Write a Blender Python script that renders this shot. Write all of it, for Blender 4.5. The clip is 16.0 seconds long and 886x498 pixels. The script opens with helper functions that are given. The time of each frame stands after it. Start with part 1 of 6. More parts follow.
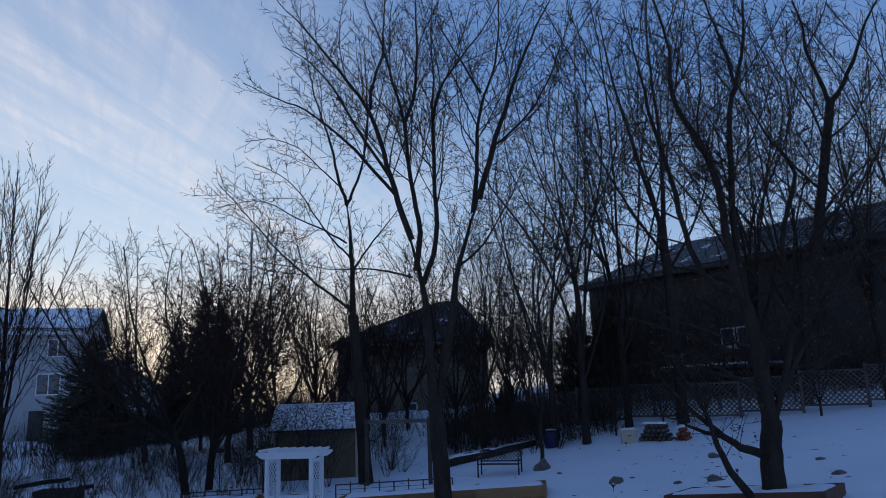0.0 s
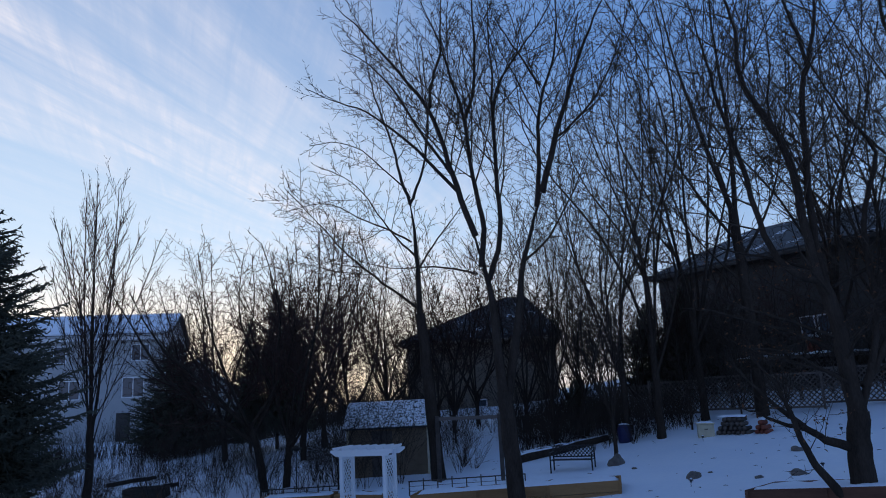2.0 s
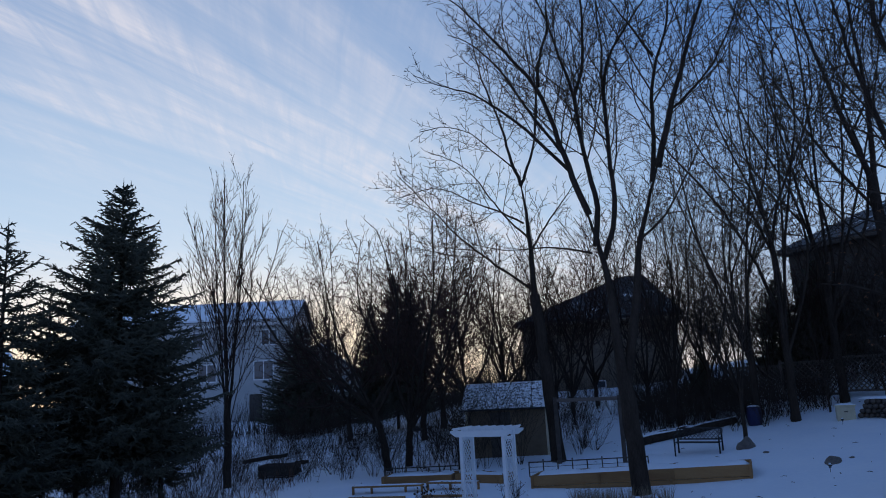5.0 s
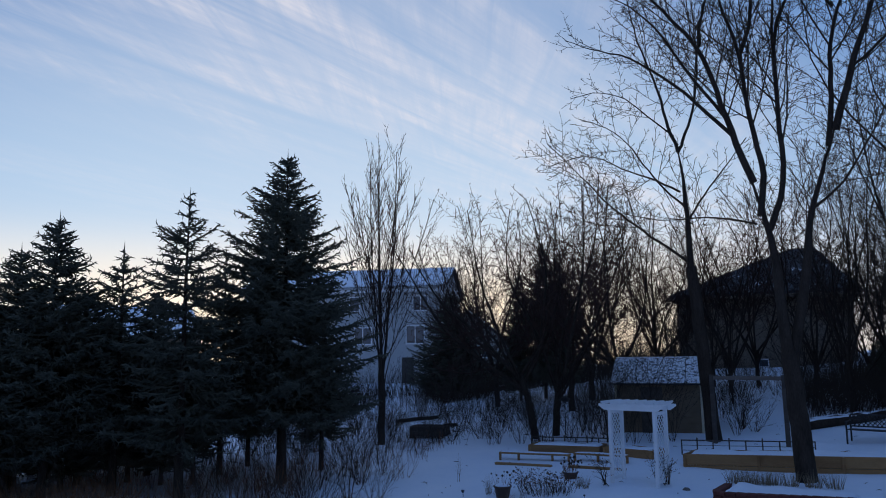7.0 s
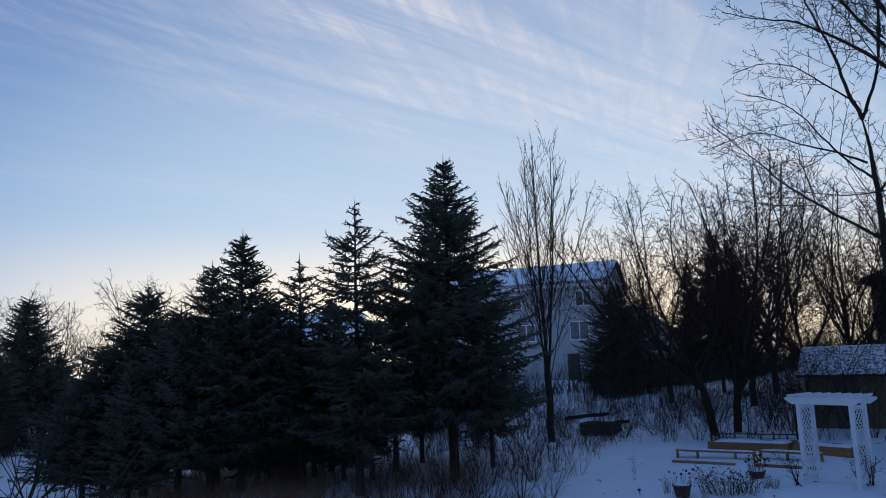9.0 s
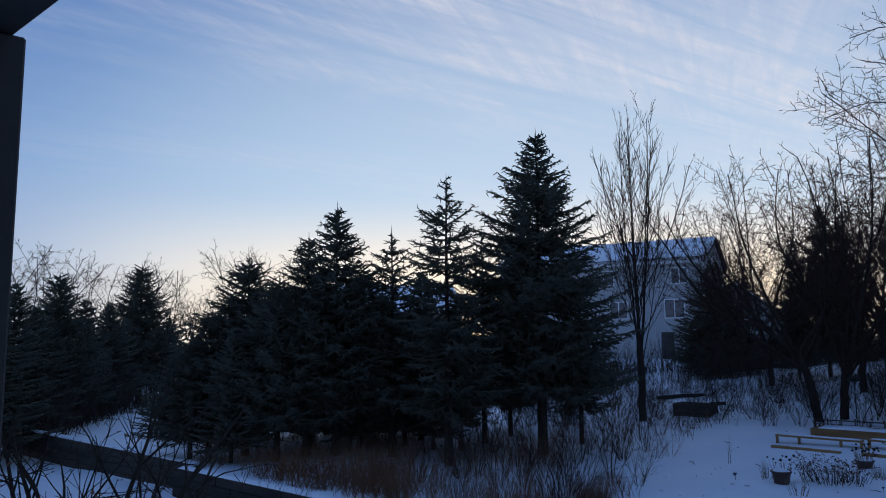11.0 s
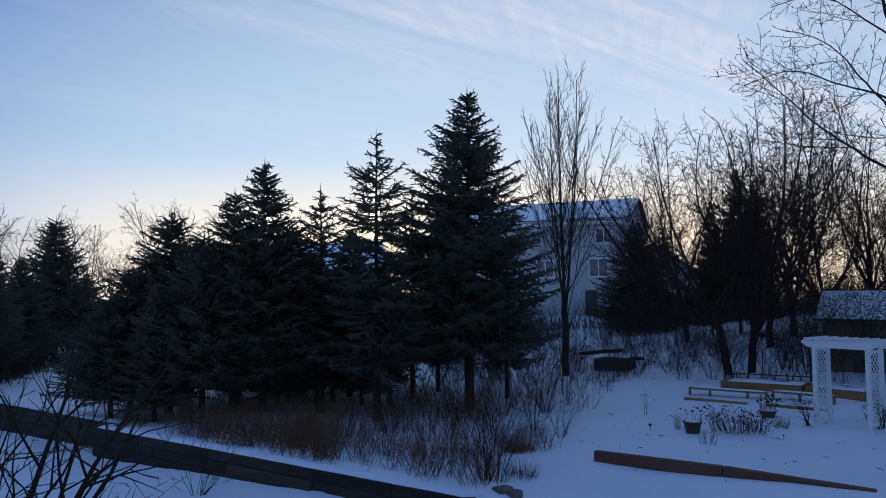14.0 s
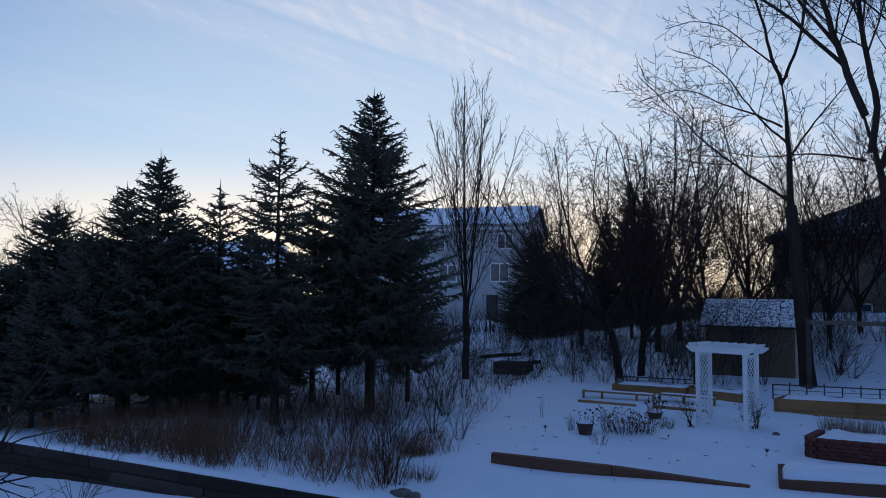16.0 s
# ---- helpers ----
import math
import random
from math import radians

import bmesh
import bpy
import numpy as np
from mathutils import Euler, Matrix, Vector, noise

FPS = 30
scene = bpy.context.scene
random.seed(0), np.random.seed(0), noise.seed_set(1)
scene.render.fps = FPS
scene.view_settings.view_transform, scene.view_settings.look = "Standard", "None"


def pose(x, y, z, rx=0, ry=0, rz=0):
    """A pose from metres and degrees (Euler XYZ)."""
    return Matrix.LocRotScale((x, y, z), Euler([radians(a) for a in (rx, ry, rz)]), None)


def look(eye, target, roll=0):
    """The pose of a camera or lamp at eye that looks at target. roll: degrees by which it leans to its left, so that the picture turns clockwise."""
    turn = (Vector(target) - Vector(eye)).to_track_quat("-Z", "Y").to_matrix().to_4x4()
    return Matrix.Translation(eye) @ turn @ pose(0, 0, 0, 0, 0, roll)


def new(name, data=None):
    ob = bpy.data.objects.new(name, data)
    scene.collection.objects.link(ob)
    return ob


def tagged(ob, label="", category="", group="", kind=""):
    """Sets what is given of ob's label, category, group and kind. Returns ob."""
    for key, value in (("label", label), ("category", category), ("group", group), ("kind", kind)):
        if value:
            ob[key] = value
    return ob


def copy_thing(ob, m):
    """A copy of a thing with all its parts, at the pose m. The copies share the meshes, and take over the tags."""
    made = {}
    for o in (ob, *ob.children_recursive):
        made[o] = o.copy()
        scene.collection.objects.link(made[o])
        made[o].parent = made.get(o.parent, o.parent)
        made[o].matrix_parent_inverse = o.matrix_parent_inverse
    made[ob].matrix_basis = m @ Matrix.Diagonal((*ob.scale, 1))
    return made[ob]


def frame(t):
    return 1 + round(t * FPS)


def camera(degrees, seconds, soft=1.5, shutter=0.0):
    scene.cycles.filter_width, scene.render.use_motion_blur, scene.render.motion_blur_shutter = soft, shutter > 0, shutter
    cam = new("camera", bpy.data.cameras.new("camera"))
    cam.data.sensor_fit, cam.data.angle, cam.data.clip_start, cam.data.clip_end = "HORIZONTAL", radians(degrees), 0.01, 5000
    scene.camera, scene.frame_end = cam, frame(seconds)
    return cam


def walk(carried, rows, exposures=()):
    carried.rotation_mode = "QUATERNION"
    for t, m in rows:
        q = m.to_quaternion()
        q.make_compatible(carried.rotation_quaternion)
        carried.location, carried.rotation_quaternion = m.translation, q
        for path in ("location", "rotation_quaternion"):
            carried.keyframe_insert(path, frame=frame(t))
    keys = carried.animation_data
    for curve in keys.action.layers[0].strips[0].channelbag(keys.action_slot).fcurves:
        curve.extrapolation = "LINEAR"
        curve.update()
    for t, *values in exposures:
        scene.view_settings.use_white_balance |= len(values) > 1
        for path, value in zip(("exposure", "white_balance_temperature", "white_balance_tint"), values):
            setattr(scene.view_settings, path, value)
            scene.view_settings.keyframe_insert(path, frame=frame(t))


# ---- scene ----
EYE = 3.24
cam = camera(63.05, 16.0, soft=1.0)
# seconds, yaw, pitch, roll of a camera that turns on the spot
ROWS = [
    (0.0, -0.0, 11.62, 1.99),
    (0.5, 1.33, 11.55, 2.15),
    (1.0, 2.82, 11.39, 2.08),
    (1.5, 3.98, 11.67, 2.13),
    (2.0, 5.41, 11.58, 2.93),
    (2.5, 7.42, 12.07, 2.49),
    (3.0, 8.19, 11.5, 2.42),
    (3.5, 9.45, 11.15, 2.46),
    (4.0, 11.16, 10.77, 3.26),
    (4.2, 11.76, 10.92, 3.36),
    (6.3, 21.98, 9.33, 1.85),
    (6.5, 23.47, 9.17, 1.66),
    (7.0, 26.04, 8.57, 0.6),
    (7.5, 30.01, 8.62, 0.14),
    (8.0, 32.64, 8.78, 0.51),
    (8.5, 35.21, 8.55, 0.32),
    (9.0, 38.94, 8.68, 2.12),
    (9.5, 41.24, 8.24, 1.74),
    (10.0, 42.77, 8.02, 0.87),
    (10.2, 43.31, 7.6, 0.61),
    (11.2, 46.2, 6.7, 0.6),
    (12.3, 45.08, 5.71, 0.75),
    (12.5, 44.63, 5.85, 0.5),
    (13.0, 43.21, 5.42, 0.78),
    (13.5, 41.98, 3.39, 1.05),
    (14.0, 40.38, 3.41, 0.36),
    (14.5, 38.25, 3.43, -0.1),
    (15.0, 36.19, 3.32, -0.19),
    (15.5, 34.4, 3.56, -0.42),
    (16.0, 32.68, 3.66, -0.52),
]
EXPOSURES = [(0.0, 0.05), (1.0, 0.25), (2.0, 0.25), (3.0, 0.12), (4.0, 0.05), (7.5, 0.05), (10.0, 0.0), (12.5, 0.05), (14.0, 0.1), (16.0, 0.1)]
walk(cam, [(t, pose(0, 0, EYE, 90 + pitch, roll, yaw)) for t, yaw, pitch, roll in ROWS], EXPOSURES)

# ---- sky, sun ----
SUN_AZ, SUN_EL = 33.0, 1.5   # degrees to the left of +y; height


def node(nt, kind, **inputs):
    n = nt.nodes.new(kind)
    for key, value in inputs.items():
        n.inputs[key.replace("_", " ")].default_value = value
    return n


def math_node(nt, op, a, b=None, clamp=False):
    n = nt.nodes.new("ShaderNodeMath")
    n.operation, n.use_clamp = op, clamp
    for i, v in enumerate((a, b)):
        if v is None:
            continue
        if isinstance(v, (int, float)):
            n.inputs[i].default_value = v
        else:
            nt.links.new(v, n.inputs[i])
    return n.outputs[0]


def mix_color(nt, fac, a, b, blend="MIX"):
    n = nt.nodes.new("ShaderNodeMix")
    n.data_type, n.blend_type = "RGBA", blend
    for sock, v in ((n.inputs[0], fac), (n.inputs[6], a), (n.inputs[7], b)):
        if isinstance(v, (int, float)):
            sock.default_value = v
        elif isinstance(v, tuple):
            sock.default_value = (*v, 1)
        else:
            nt.links.new(v, sock)
    return n.outputs[2]


def ramp(nt, fac, stops, interp="LINEAR"):
    n = nt.nodes.new("ShaderNodeValToRGB")
    n.color_ramp.interpolation = interp
    els = n.color_ramp.elements
    while len(els) < len(stops):
        els.new(0.5)
    for e, (pos, col) in zip(els, stops):
        e.position, e.color = pos, (*col, 1) if isinstance(col, tuple) else (col, col, col, 1)
    nt.links.new(fac, n.inputs[0])
    return n.outputs[0]


def make_world():
    w = bpy.data.worlds.new("dusk_sky")
    scene.world = w
    w.use_nodes = True
    nt = w.node_tree
    nt.nodes.clear()
    L = nt.links.new
    coord = nt.nodes.new("ShaderNodeTexCoord").outputs["Generated"]
    sep = nt.nodes.new("ShaderNodeSeparateXYZ")
    L(coord, sep.inputs[0])
    x, y, z = sep.outputs
    sky = nt.nodes.new("ShaderNodeTexSky")
    sky.sky_type, sky.sun_disc = "NISHITA", False
    sky.sun_elevation, sky.sun_rotation = radians(SUN_EL + 2), radians(-SUN_AZ)
    sky.air_density, sky.dust_density, sky.ozone_density = 1.0, 0.6, 2.0
    # dusk gradient by height, pale towards the set sun, dark overhead and behind
    grad = ramp(nt, z, [(0.0, (0.56, 0.60, 0.68)), (0.10, (0.52, 0.64, 0.85)), (0.22, (0.32, 0.50, 0.81)),
                        (0.42, (0.125, 0.27, 0.61)), (0.65, (0.125, 0.25, 0.54)), (1.0, (0.145, 0.265, 0.54))])
    back = ramp(nt, y, [(0.0, (0.74, 0.80, 0.92)), (0.40, (1.0, 1.0, 1.0))], "EASE")
    dot = nt.nodes.new("ShaderNodeVectorMath")
    dot.operation = "DOT_PRODUCT"
    L(coord, dot.inputs[0])
    a, e = radians(SUN_AZ), radians(SUN_EL)
    dot.inputs[1].default_value = (-math.sin(a) * math.cos(e), math.cos(a) * math.cos(e), math.sin(e))
    d = dot.outputs["Value"]
    wide = ramp(nt, d, [(0.68, 0.0), (0.97, 1.0)], "EASE")
    wide = math_node(nt, "MULTIPLY", wide, ramp(nt, z, [(0.15, 1.0), (0.55, 0.55)]))
    low = ramp(nt, z, [(0.0, 1.0), (0.06, 0.75), (0.20, 0.0)], "EASE")
    col = mix_color(nt, math_node(nt, "MULTIPLY", wide, 0.58), grad, (0.78, 0.965, 1.13))
    col = mix_color(nt, math_node(nt, "MULTIPLY", wide, low), col, (1.45, 1.18, 0.88))
    # thin cirrus on a high plane, combed out towards one point of the horizon
    zc = math_node(nt, "MAXIMUM", z, 0.04)
    comb = nt.nodes.new("ShaderNodeCombineXYZ")
    L(math_node(nt, "DIVIDE", x, zc), comb.inputs[0])
    L(math_node(nt, "DIVIDE", y, zc), comb.inputs[1])

    def fibres(turn, stretch, scale, lo, hi, warp):
        rot = nt.nodes.new("ShaderNodeVectorRotate")
        rot.rotation_type = "Z_AXIS"
        rot.inputs["Angle"].default_value = radians(turn)
        L(comb.outputs[0], rot.inputs["Vector"])
        m = nt.nodes.new("ShaderNodeMapping")
        m.inputs["Scale"].default_value = stretch
        L(rot.outputs[0], m.inputs["Vector"])
        n = node(nt, "ShaderNodeTexNoise", Scale=scale, Detail=8.0, Roughness=0.62, Distortion=warp)
        L(m.outputs[0], n.inputs["Vector"])
        return ramp(nt, n.outputs[0], [(lo, 0.0), (hi, 1.0)])
    AXIS = -9.0
    across = nt.nodes.new("ShaderNodeVectorMath")
    across.operation = "DOT_PRODUCT"
    L(comb.outputs[0], across.inputs[0])
    across.inputs[1].default_value = (math.cos(radians(AXIS)), math.sin(radians(AXIS)), 0)
    pos = math_node(nt, "DIVIDE", math_node(nt, "ADD", across.outputs["Value"], 6.0), 8.0)
    drift = fibres(-90 - AXIS, (0.8, 1.6, 1), 1.1, 0.2, 0.8, 0.6)
    pos = math_node(nt, "ADD", pos, math_node(nt, "MULTIPLY", math_node(nt, "SUBTRACT", drift, 0.5), 0.16))
    band = ramp(nt, pos, [(0.18, 0.05), (0.25, 0.20), (0.33, 0.06), (0.40, 0.10), (0.50, 0.55), (0.55, 1.0), (0.60, 0.62), (0.70, 0.10)], "EASE")
    main = fibres(-90 - AXIS, (0.30, 3.8, 1), 1.5, 0.36, 0.66, 0.5)
    fine = fibres(-90 - 24, (0.5, 5.0, 1), 3.2, 0.38, 0.66, 0.5)
    soft_c = fibres(-90 - AXIS, (0.5, 0.9, 1), 0.8, 0.25, 0.70, 0.2)
    cl = math_node(nt, "MULTIPLY", main, math_node(nt, "ADD", math_node(nt, "MULTIPLY", fine, 0.62), 0.48))
    cl = math_node(nt, "ADD", cl, math_node(nt, "MULTIPLY", soft_c, 0.22))
    cl = math_node(nt, "MULTIPLY", cl, band, True)
    tint = mix_color(nt, low, (0.66, 0.70, 0.84), (0.95, 0.74, 0.70))
    tint = mix_color(nt, math_node(nt, "MULTIPLY", wide, 0.7), tint, (1.22, 1.10, 1.10))
    col = mix_color(nt, math_node(nt, "MULTIPLY", cl, 0.78), col, tint)
    col = mix_color(nt, 1.0, col, back, "MULTIPLY")
    out = mix_color(nt, 0.05, col, mix_color(nt, 1.0, sky.outputs[0], (0.3, 0.3, 0.3), "MULTIPLY"))
    bg = nt.nodes.new("ShaderNodeBackground")
    bg.inputs["Strength"].default_value = SKY
    L(out, bg.inputs["Color"])
    o = nt.nodes.new("ShaderNodeOutputWorld")
    L(bg.outputs[0], o.inputs["Surface"])


SKY = 0.85
make_world()
sun = new("sun", bpy.data.lights.new("sun", "SUN"))
sun.data.energy, sun.data.angle, sun.data.color = 0.06, radians(10), (1.0, 0.75, 0.5)
sun.matrix_world = look((0, 0, 0), (math.sin(radians(SUN_AZ)), -math.cos(radians(SUN_AZ)), -math.tan(radians(SUN_EL))))

# ---- materials ----


def material(name, dark, light, scale=6.0, rough=0.8, bump=0.3, fine=60.0, stretch=(1, 1, 1), vary=0.0, metal=0.0):
    """Two scales of mottling between two colours, with a fine relief."""
    m = bpy.data.materials.new(name)
    m.use_nodes = True
    nt = m.node_tree
    b = nt.nodes["Principled BSDF"]
    tc = nt.nodes.new("ShaderNodeTexCoord").outputs["Object"]
    mp = nt.nodes.new("ShaderNodeMapping")
    mp.inputs["Scale"].default_value = stretch
    nt.links.new(tc, mp.inputs[0])
    big = node(nt, "ShaderNodeTexNoise", Scale=scale, Detail=4.0, Roughness=0.6)
    small = node(nt, "ShaderNodeTexNoise", Scale=fine, Detail=3.0, Roughness=0.6)
    for n in (big, small):
        nt.links.new(mp.outputs[0], n.inputs["Vector"])
    f = math_node(nt, "ADD", math_node(nt, "MULTIPLY", big.outputs[0], 0.65), math_node(nt, "MULTIPLY", small.outputs[0], 0.35))
    if vary:
        r = nt.nodes.new("ShaderNodeObjectInfo").outputs["Random"]
        f = math_node(nt, "ADD", f, math_node(nt, "MULTIPLY", math_node(nt, "SUBTRACT", r, 0.5), vary))
    nt.links.new(mix_color(nt, ramp(nt, f, [(0.3, 0.0), (0.7, 1.0)]), dark, light), b.inputs["Base Color"])
    b.inputs["Roughness"].default_value, b.inputs["Metallic"].default_value = rough, metal
    b.inputs["Specular IOR Level"].default_value = 0.3
    bp = node(nt, "ShaderNodeBump", Strength=bump, Distance=0.01)
    nt.links.new(f, bp.inputs["Height"])
    nt.links.new(bp.outputs[0], b.inputs["Normal"])
    return m


def snow_material(name):
    m = material(name, (0.68, 0.76, 0.86), (0.80, 0.85, 0.91), 0.5, 0.6, 0.35, 9.0)
    b = m.node_tree.nodes["Principled BSDF"]
    b.inputs["Specular IOR Level"].default_value = 0.25
    return m


SNOW = snow_material("snow")
BARK = material("bark", (0.022, 0.017, 0.014), (0.066, 0.051, 0.041), 5, 0.9, 0.8, 40, (1, 1, 0.25))
TWIG = material("twig_bark", (0.035, 0.028, 0.023), (0.08, 0.062, 0.05), 3, 0.9, 0.1)
RUSSET = material("reddish_twig", (0.040, 0.026, 0.022), (0.085, 0.052, 0.042), 3, 0.9, 0.1)
NEEDLE = material("spruce_needles", (0.065, 0.068, 0.052), (0.115, 0.115, 0.09), 2, 0.8, 0.1)
DEADLEAF = material("dry_leaves", (0.12, 0.055, 0.030), (0.24, 0.125, 0.07), 3, 0.9, 0.2)
STRAW = material("dry_grass", (0.16, 0.12, 0.08), (0.32, 0.25, 0.17), 3, 0.9, 0.1)
WHITE = material("white_vinyl", (0.74, 0.75, 0.77), (0.84, 0.85, 0.86), 3, 0.45, 0.05)
TIMBER = material("new_timber", (0.20, 0.10, 0.042), (0.36, 0.20, 0.085), 4, 0.8, 0.3, 50, (0.2, 1, 1), 0.25)
OLDWOOD = material("weathered_timber", (0.06, 0.05, 0.045), (0.15, 0.125, 0.11), 4, 0.9, 0.5, 50, (0.2, 1, 1), 0.3)
DARKWOOD = material("dark_timber", (0.09, 0.040, 0.026), (0.18, 0.085, 0.055), 4, 0.85, 0.4, 40, (0.2, 1, 1), 0.3)
TANWALL = material("tan_siding", (0.13, 0.095, 0.062), (0.19, 0.14, 0.095), 3, 0.8, 0.2)
PALESIDING = material("pale_siding", (0.38, 0.39, 0.39), (0.47, 0.47, 0.47), 1.5, 0.6, 0.1)
MIDSIDING = material("taupe_siding", (0.26, 0.25, 0.24), (0.34, 0.33, 0.31), 1.5, 0.7, 0.1)
SLEEPER = material("tarred_sleeper", (0.018, 0.015, 0.012), (0.062, 0.051, 0.042), 3, 0.85, 0.6, 45, (0.2, 1, 1), 0.35)
GREYSIDING = material("brown_siding", (0.18, 0.14, 0.105), (0.24, 0.19, 0.145), 1.5, 0.7, 0.1)
DARKSIDING = material("dark_siding", (0.048, 0.042, 0.039), (0.078, 0.068, 0.062), 1.5, 0.7, 0.1)
SHINGLE = material("roof_shingles", (0.035, 0.035, 0.038), (0.07, 0.07, 0.074), 3, 0.9, 0.6)
IRON = material("black_iron", (0.015, 0.015, 0.017), (0.04, 0.04, 0.045), 8, 0.5, 0.2)
STONE = material("fieldstone", (0.08, 0.07, 0.065), (0.20, 0.175, 0.155), 5, 0.85, 0.7, 30)
BRICKRED = material("dark_red_block", (0.075, 0.024, 0.020), (0.14, 0.048, 0.038), 6, 0.9, 0.5, 40, (1, 1, 1), 0.25)
BLUEPLASTIC = material("blue_plastic", (0.012, 0.016, 0.06), (0.025, 0.03, 0.10), 4, 0.4, 0.05)
CREAM = material("cream_paint", (0.45, 0.40, 0.28), (0.58, 0.52, 0.38), 5, 0.6, 0.1)
REDPAINT = material("rust_red_paint", (0.16, 0.04, 0.025), (0.26, 0.08, 0.05), 5, 0.7, 0.2)
TERRACOTTA = material("brown_pot", (0.05, 0.03, 0.025), (0.10, 0.06, 0.045), 6, 0.6, 0.2)


for bark_like in (BARK, TWIG, RUSSET, NEEDLE, DEADLEAF, STRAW):
    bark_like.node_tree.nodes["Principled BSDF"].inputs["Specular IOR Level"].default_value = 0.04


def glass_material():
    m = bpy.data.materials.new("window_glass")
    m.use_nodes = True
    b = m.node_tree.nodes["Principled BSDF"]
    b.inputs["Base Color"].default_value = (0.09, 0.105, 0.13, 1)
    b.inputs["Roughness"].default_value = 0.06
    return m


GLASS = glass_material()

# ---- building blocks ----


def polar(az, d, z=None):
    """The place az degrees to the left of straight ahead, d metres off; on the ground unless z is given."""
    x, y = -d * math.sin(radians(az)), d * math.cos(radians(az))
    return Vector((x, y, ground(x, y) if z is None else z))


def fast_mesh(name, verts, faces, smooth=True):
    """A mesh from an (n, 3) array and one or several (m, 3 or 4) arrays of corners."""
    me = bpy.data.meshes.new(name)
    faces = [f for f in (faces if isinstance(faces, (tuple, list)) else (faces,)) if len(f)]
    sizes = np.concatenate([np.full(len(f), f.shape[1]) for f in faces])
    corners = np.concatenate([f.ravel() for f in faces])
    me.vertices.add(len(verts))
    me.vertices.foreach_set("co", np.ascontiguousarray(verts, dtype=np.float32).ravel())
    me.loops.add(len(corners))
    me.loops.foreach_set("vertex_index", np.ascontiguousarray(corners, dtype=np.int32))
    me.polygons.add(len(sizes))
    me.polygons.foreach_set("loop_start", (np.cumsum(sizes) - sizes).astype(np.int32))
    if smooth:
        me.polygons.foreach_set("use_smooth", np.ones(len(sizes), dtype=bool))
    me.update(calc_edges=True)
    return me


def part(name, bm, mat, parent, label=""):
    """One mesh object from a bmesh (or a ready mesh) under a thing or a part."""
    if isinstance(bm, bmesh.types.BMesh):
        me = bpy.data.meshes.new(name)
        bm.to_mesh(me)
        bm.free()
    else:
        me = bm
    if not me.materials:
        me.materials.append(mat)
    ob = new(name, me)
    if parent is not None:
        ob.parent = parent
    if label:
        ob["label"] = label
    return ob


def thing(name, m, label, category, group="", kind=""):
    ob = new(name)
    ob.matrix_basis = m if isinstance(m, Matrix) else Matrix.Translation(m)
    return tagged(ob, label, category, group, kind)


def box(bm, x0, x1, y0, y1, z0, z1, bevel=0.0, m=None):
    """A box with softened edges, added to bm."""
    t = bmesh.new()
    bmesh.ops.create_cube(t, size=1.0, matrix=Matrix.LocRotScale(((x0 + x1) / 2, (y0 + y1) / 2, (z0 + z1) / 2), None, (x1 - x0, y1 - y0, z1 - z0)))
    if bevel:
        bmesh.ops.bevel(t, geom=list(t.edges), offset=bevel, segments=1, affect="EDGES")
    if m is not None:
        bmesh.ops.transform(t, matrix=m, verts=t.verts)
    me = bpy.data.meshes.new("tmp")
    t.to_mesh(me)
    t.free()
    bm.from_mesh(me)
    bpy.data.meshes.remove(me)
    return bm


def boxed(*args, **kw):
    return box(bmesh.new(), *args, **kw)


def beam(bm, a, b, w, h, bevel=0.0):
    """A squared bar from a to b."""
    a, b = Vector(a), Vector(b)
    d = b - a
    q = d.to_track_quat("X", "Z").to_matrix().to_4x4()
    return box(bm, 0, d.length, -w / 2, w / 2, -h / 2, h / 2, bevel, Matrix.Translation(a) @ q)


def lathe(profile, n=16):
    """A turned solid from (radius, height) pairs."""
    bm = bmesh.new()
    rings = [[bm.verts.new((r * math.cos(2 * math.pi * i / n), r * math.sin(2 * math.pi * i / n), z)) for i in range(n)] for r, z in profile]
    for a, b in zip(rings, rings[1:]):
        for i in range(n):
            bm.faces.new((a[i], a[(i + 1) % n], b[(i + 1) % n], b[i]))
    bm.faces.new(rings[0][::-1])
    bm.faces.new(rings[-1])
    for f in bm.faces:
        f.smooth = True
    return bm


def pebble(size, seed, flat=0.7):
    bm = bmesh.new()
    bmesh.ops.create_icosphere(bm, subdivisions=3, radius=1.0)
    for v in bm.verts:
        k = 1 + 0.35 * noise.noise(v.co * 1.1 + Vector((seed * 7.3, 0, 0))) + 0.08 * noise.noise(v.co * 4 + Vector((0, seed, 0)))
        v.co = Vector((v.co.x * size * k, v.co.y * size * 0.8 * k, max(v.co.z * flat * k, -0.25) * size))
    for f in bm.faces:
        f.smooth = True
    return bm


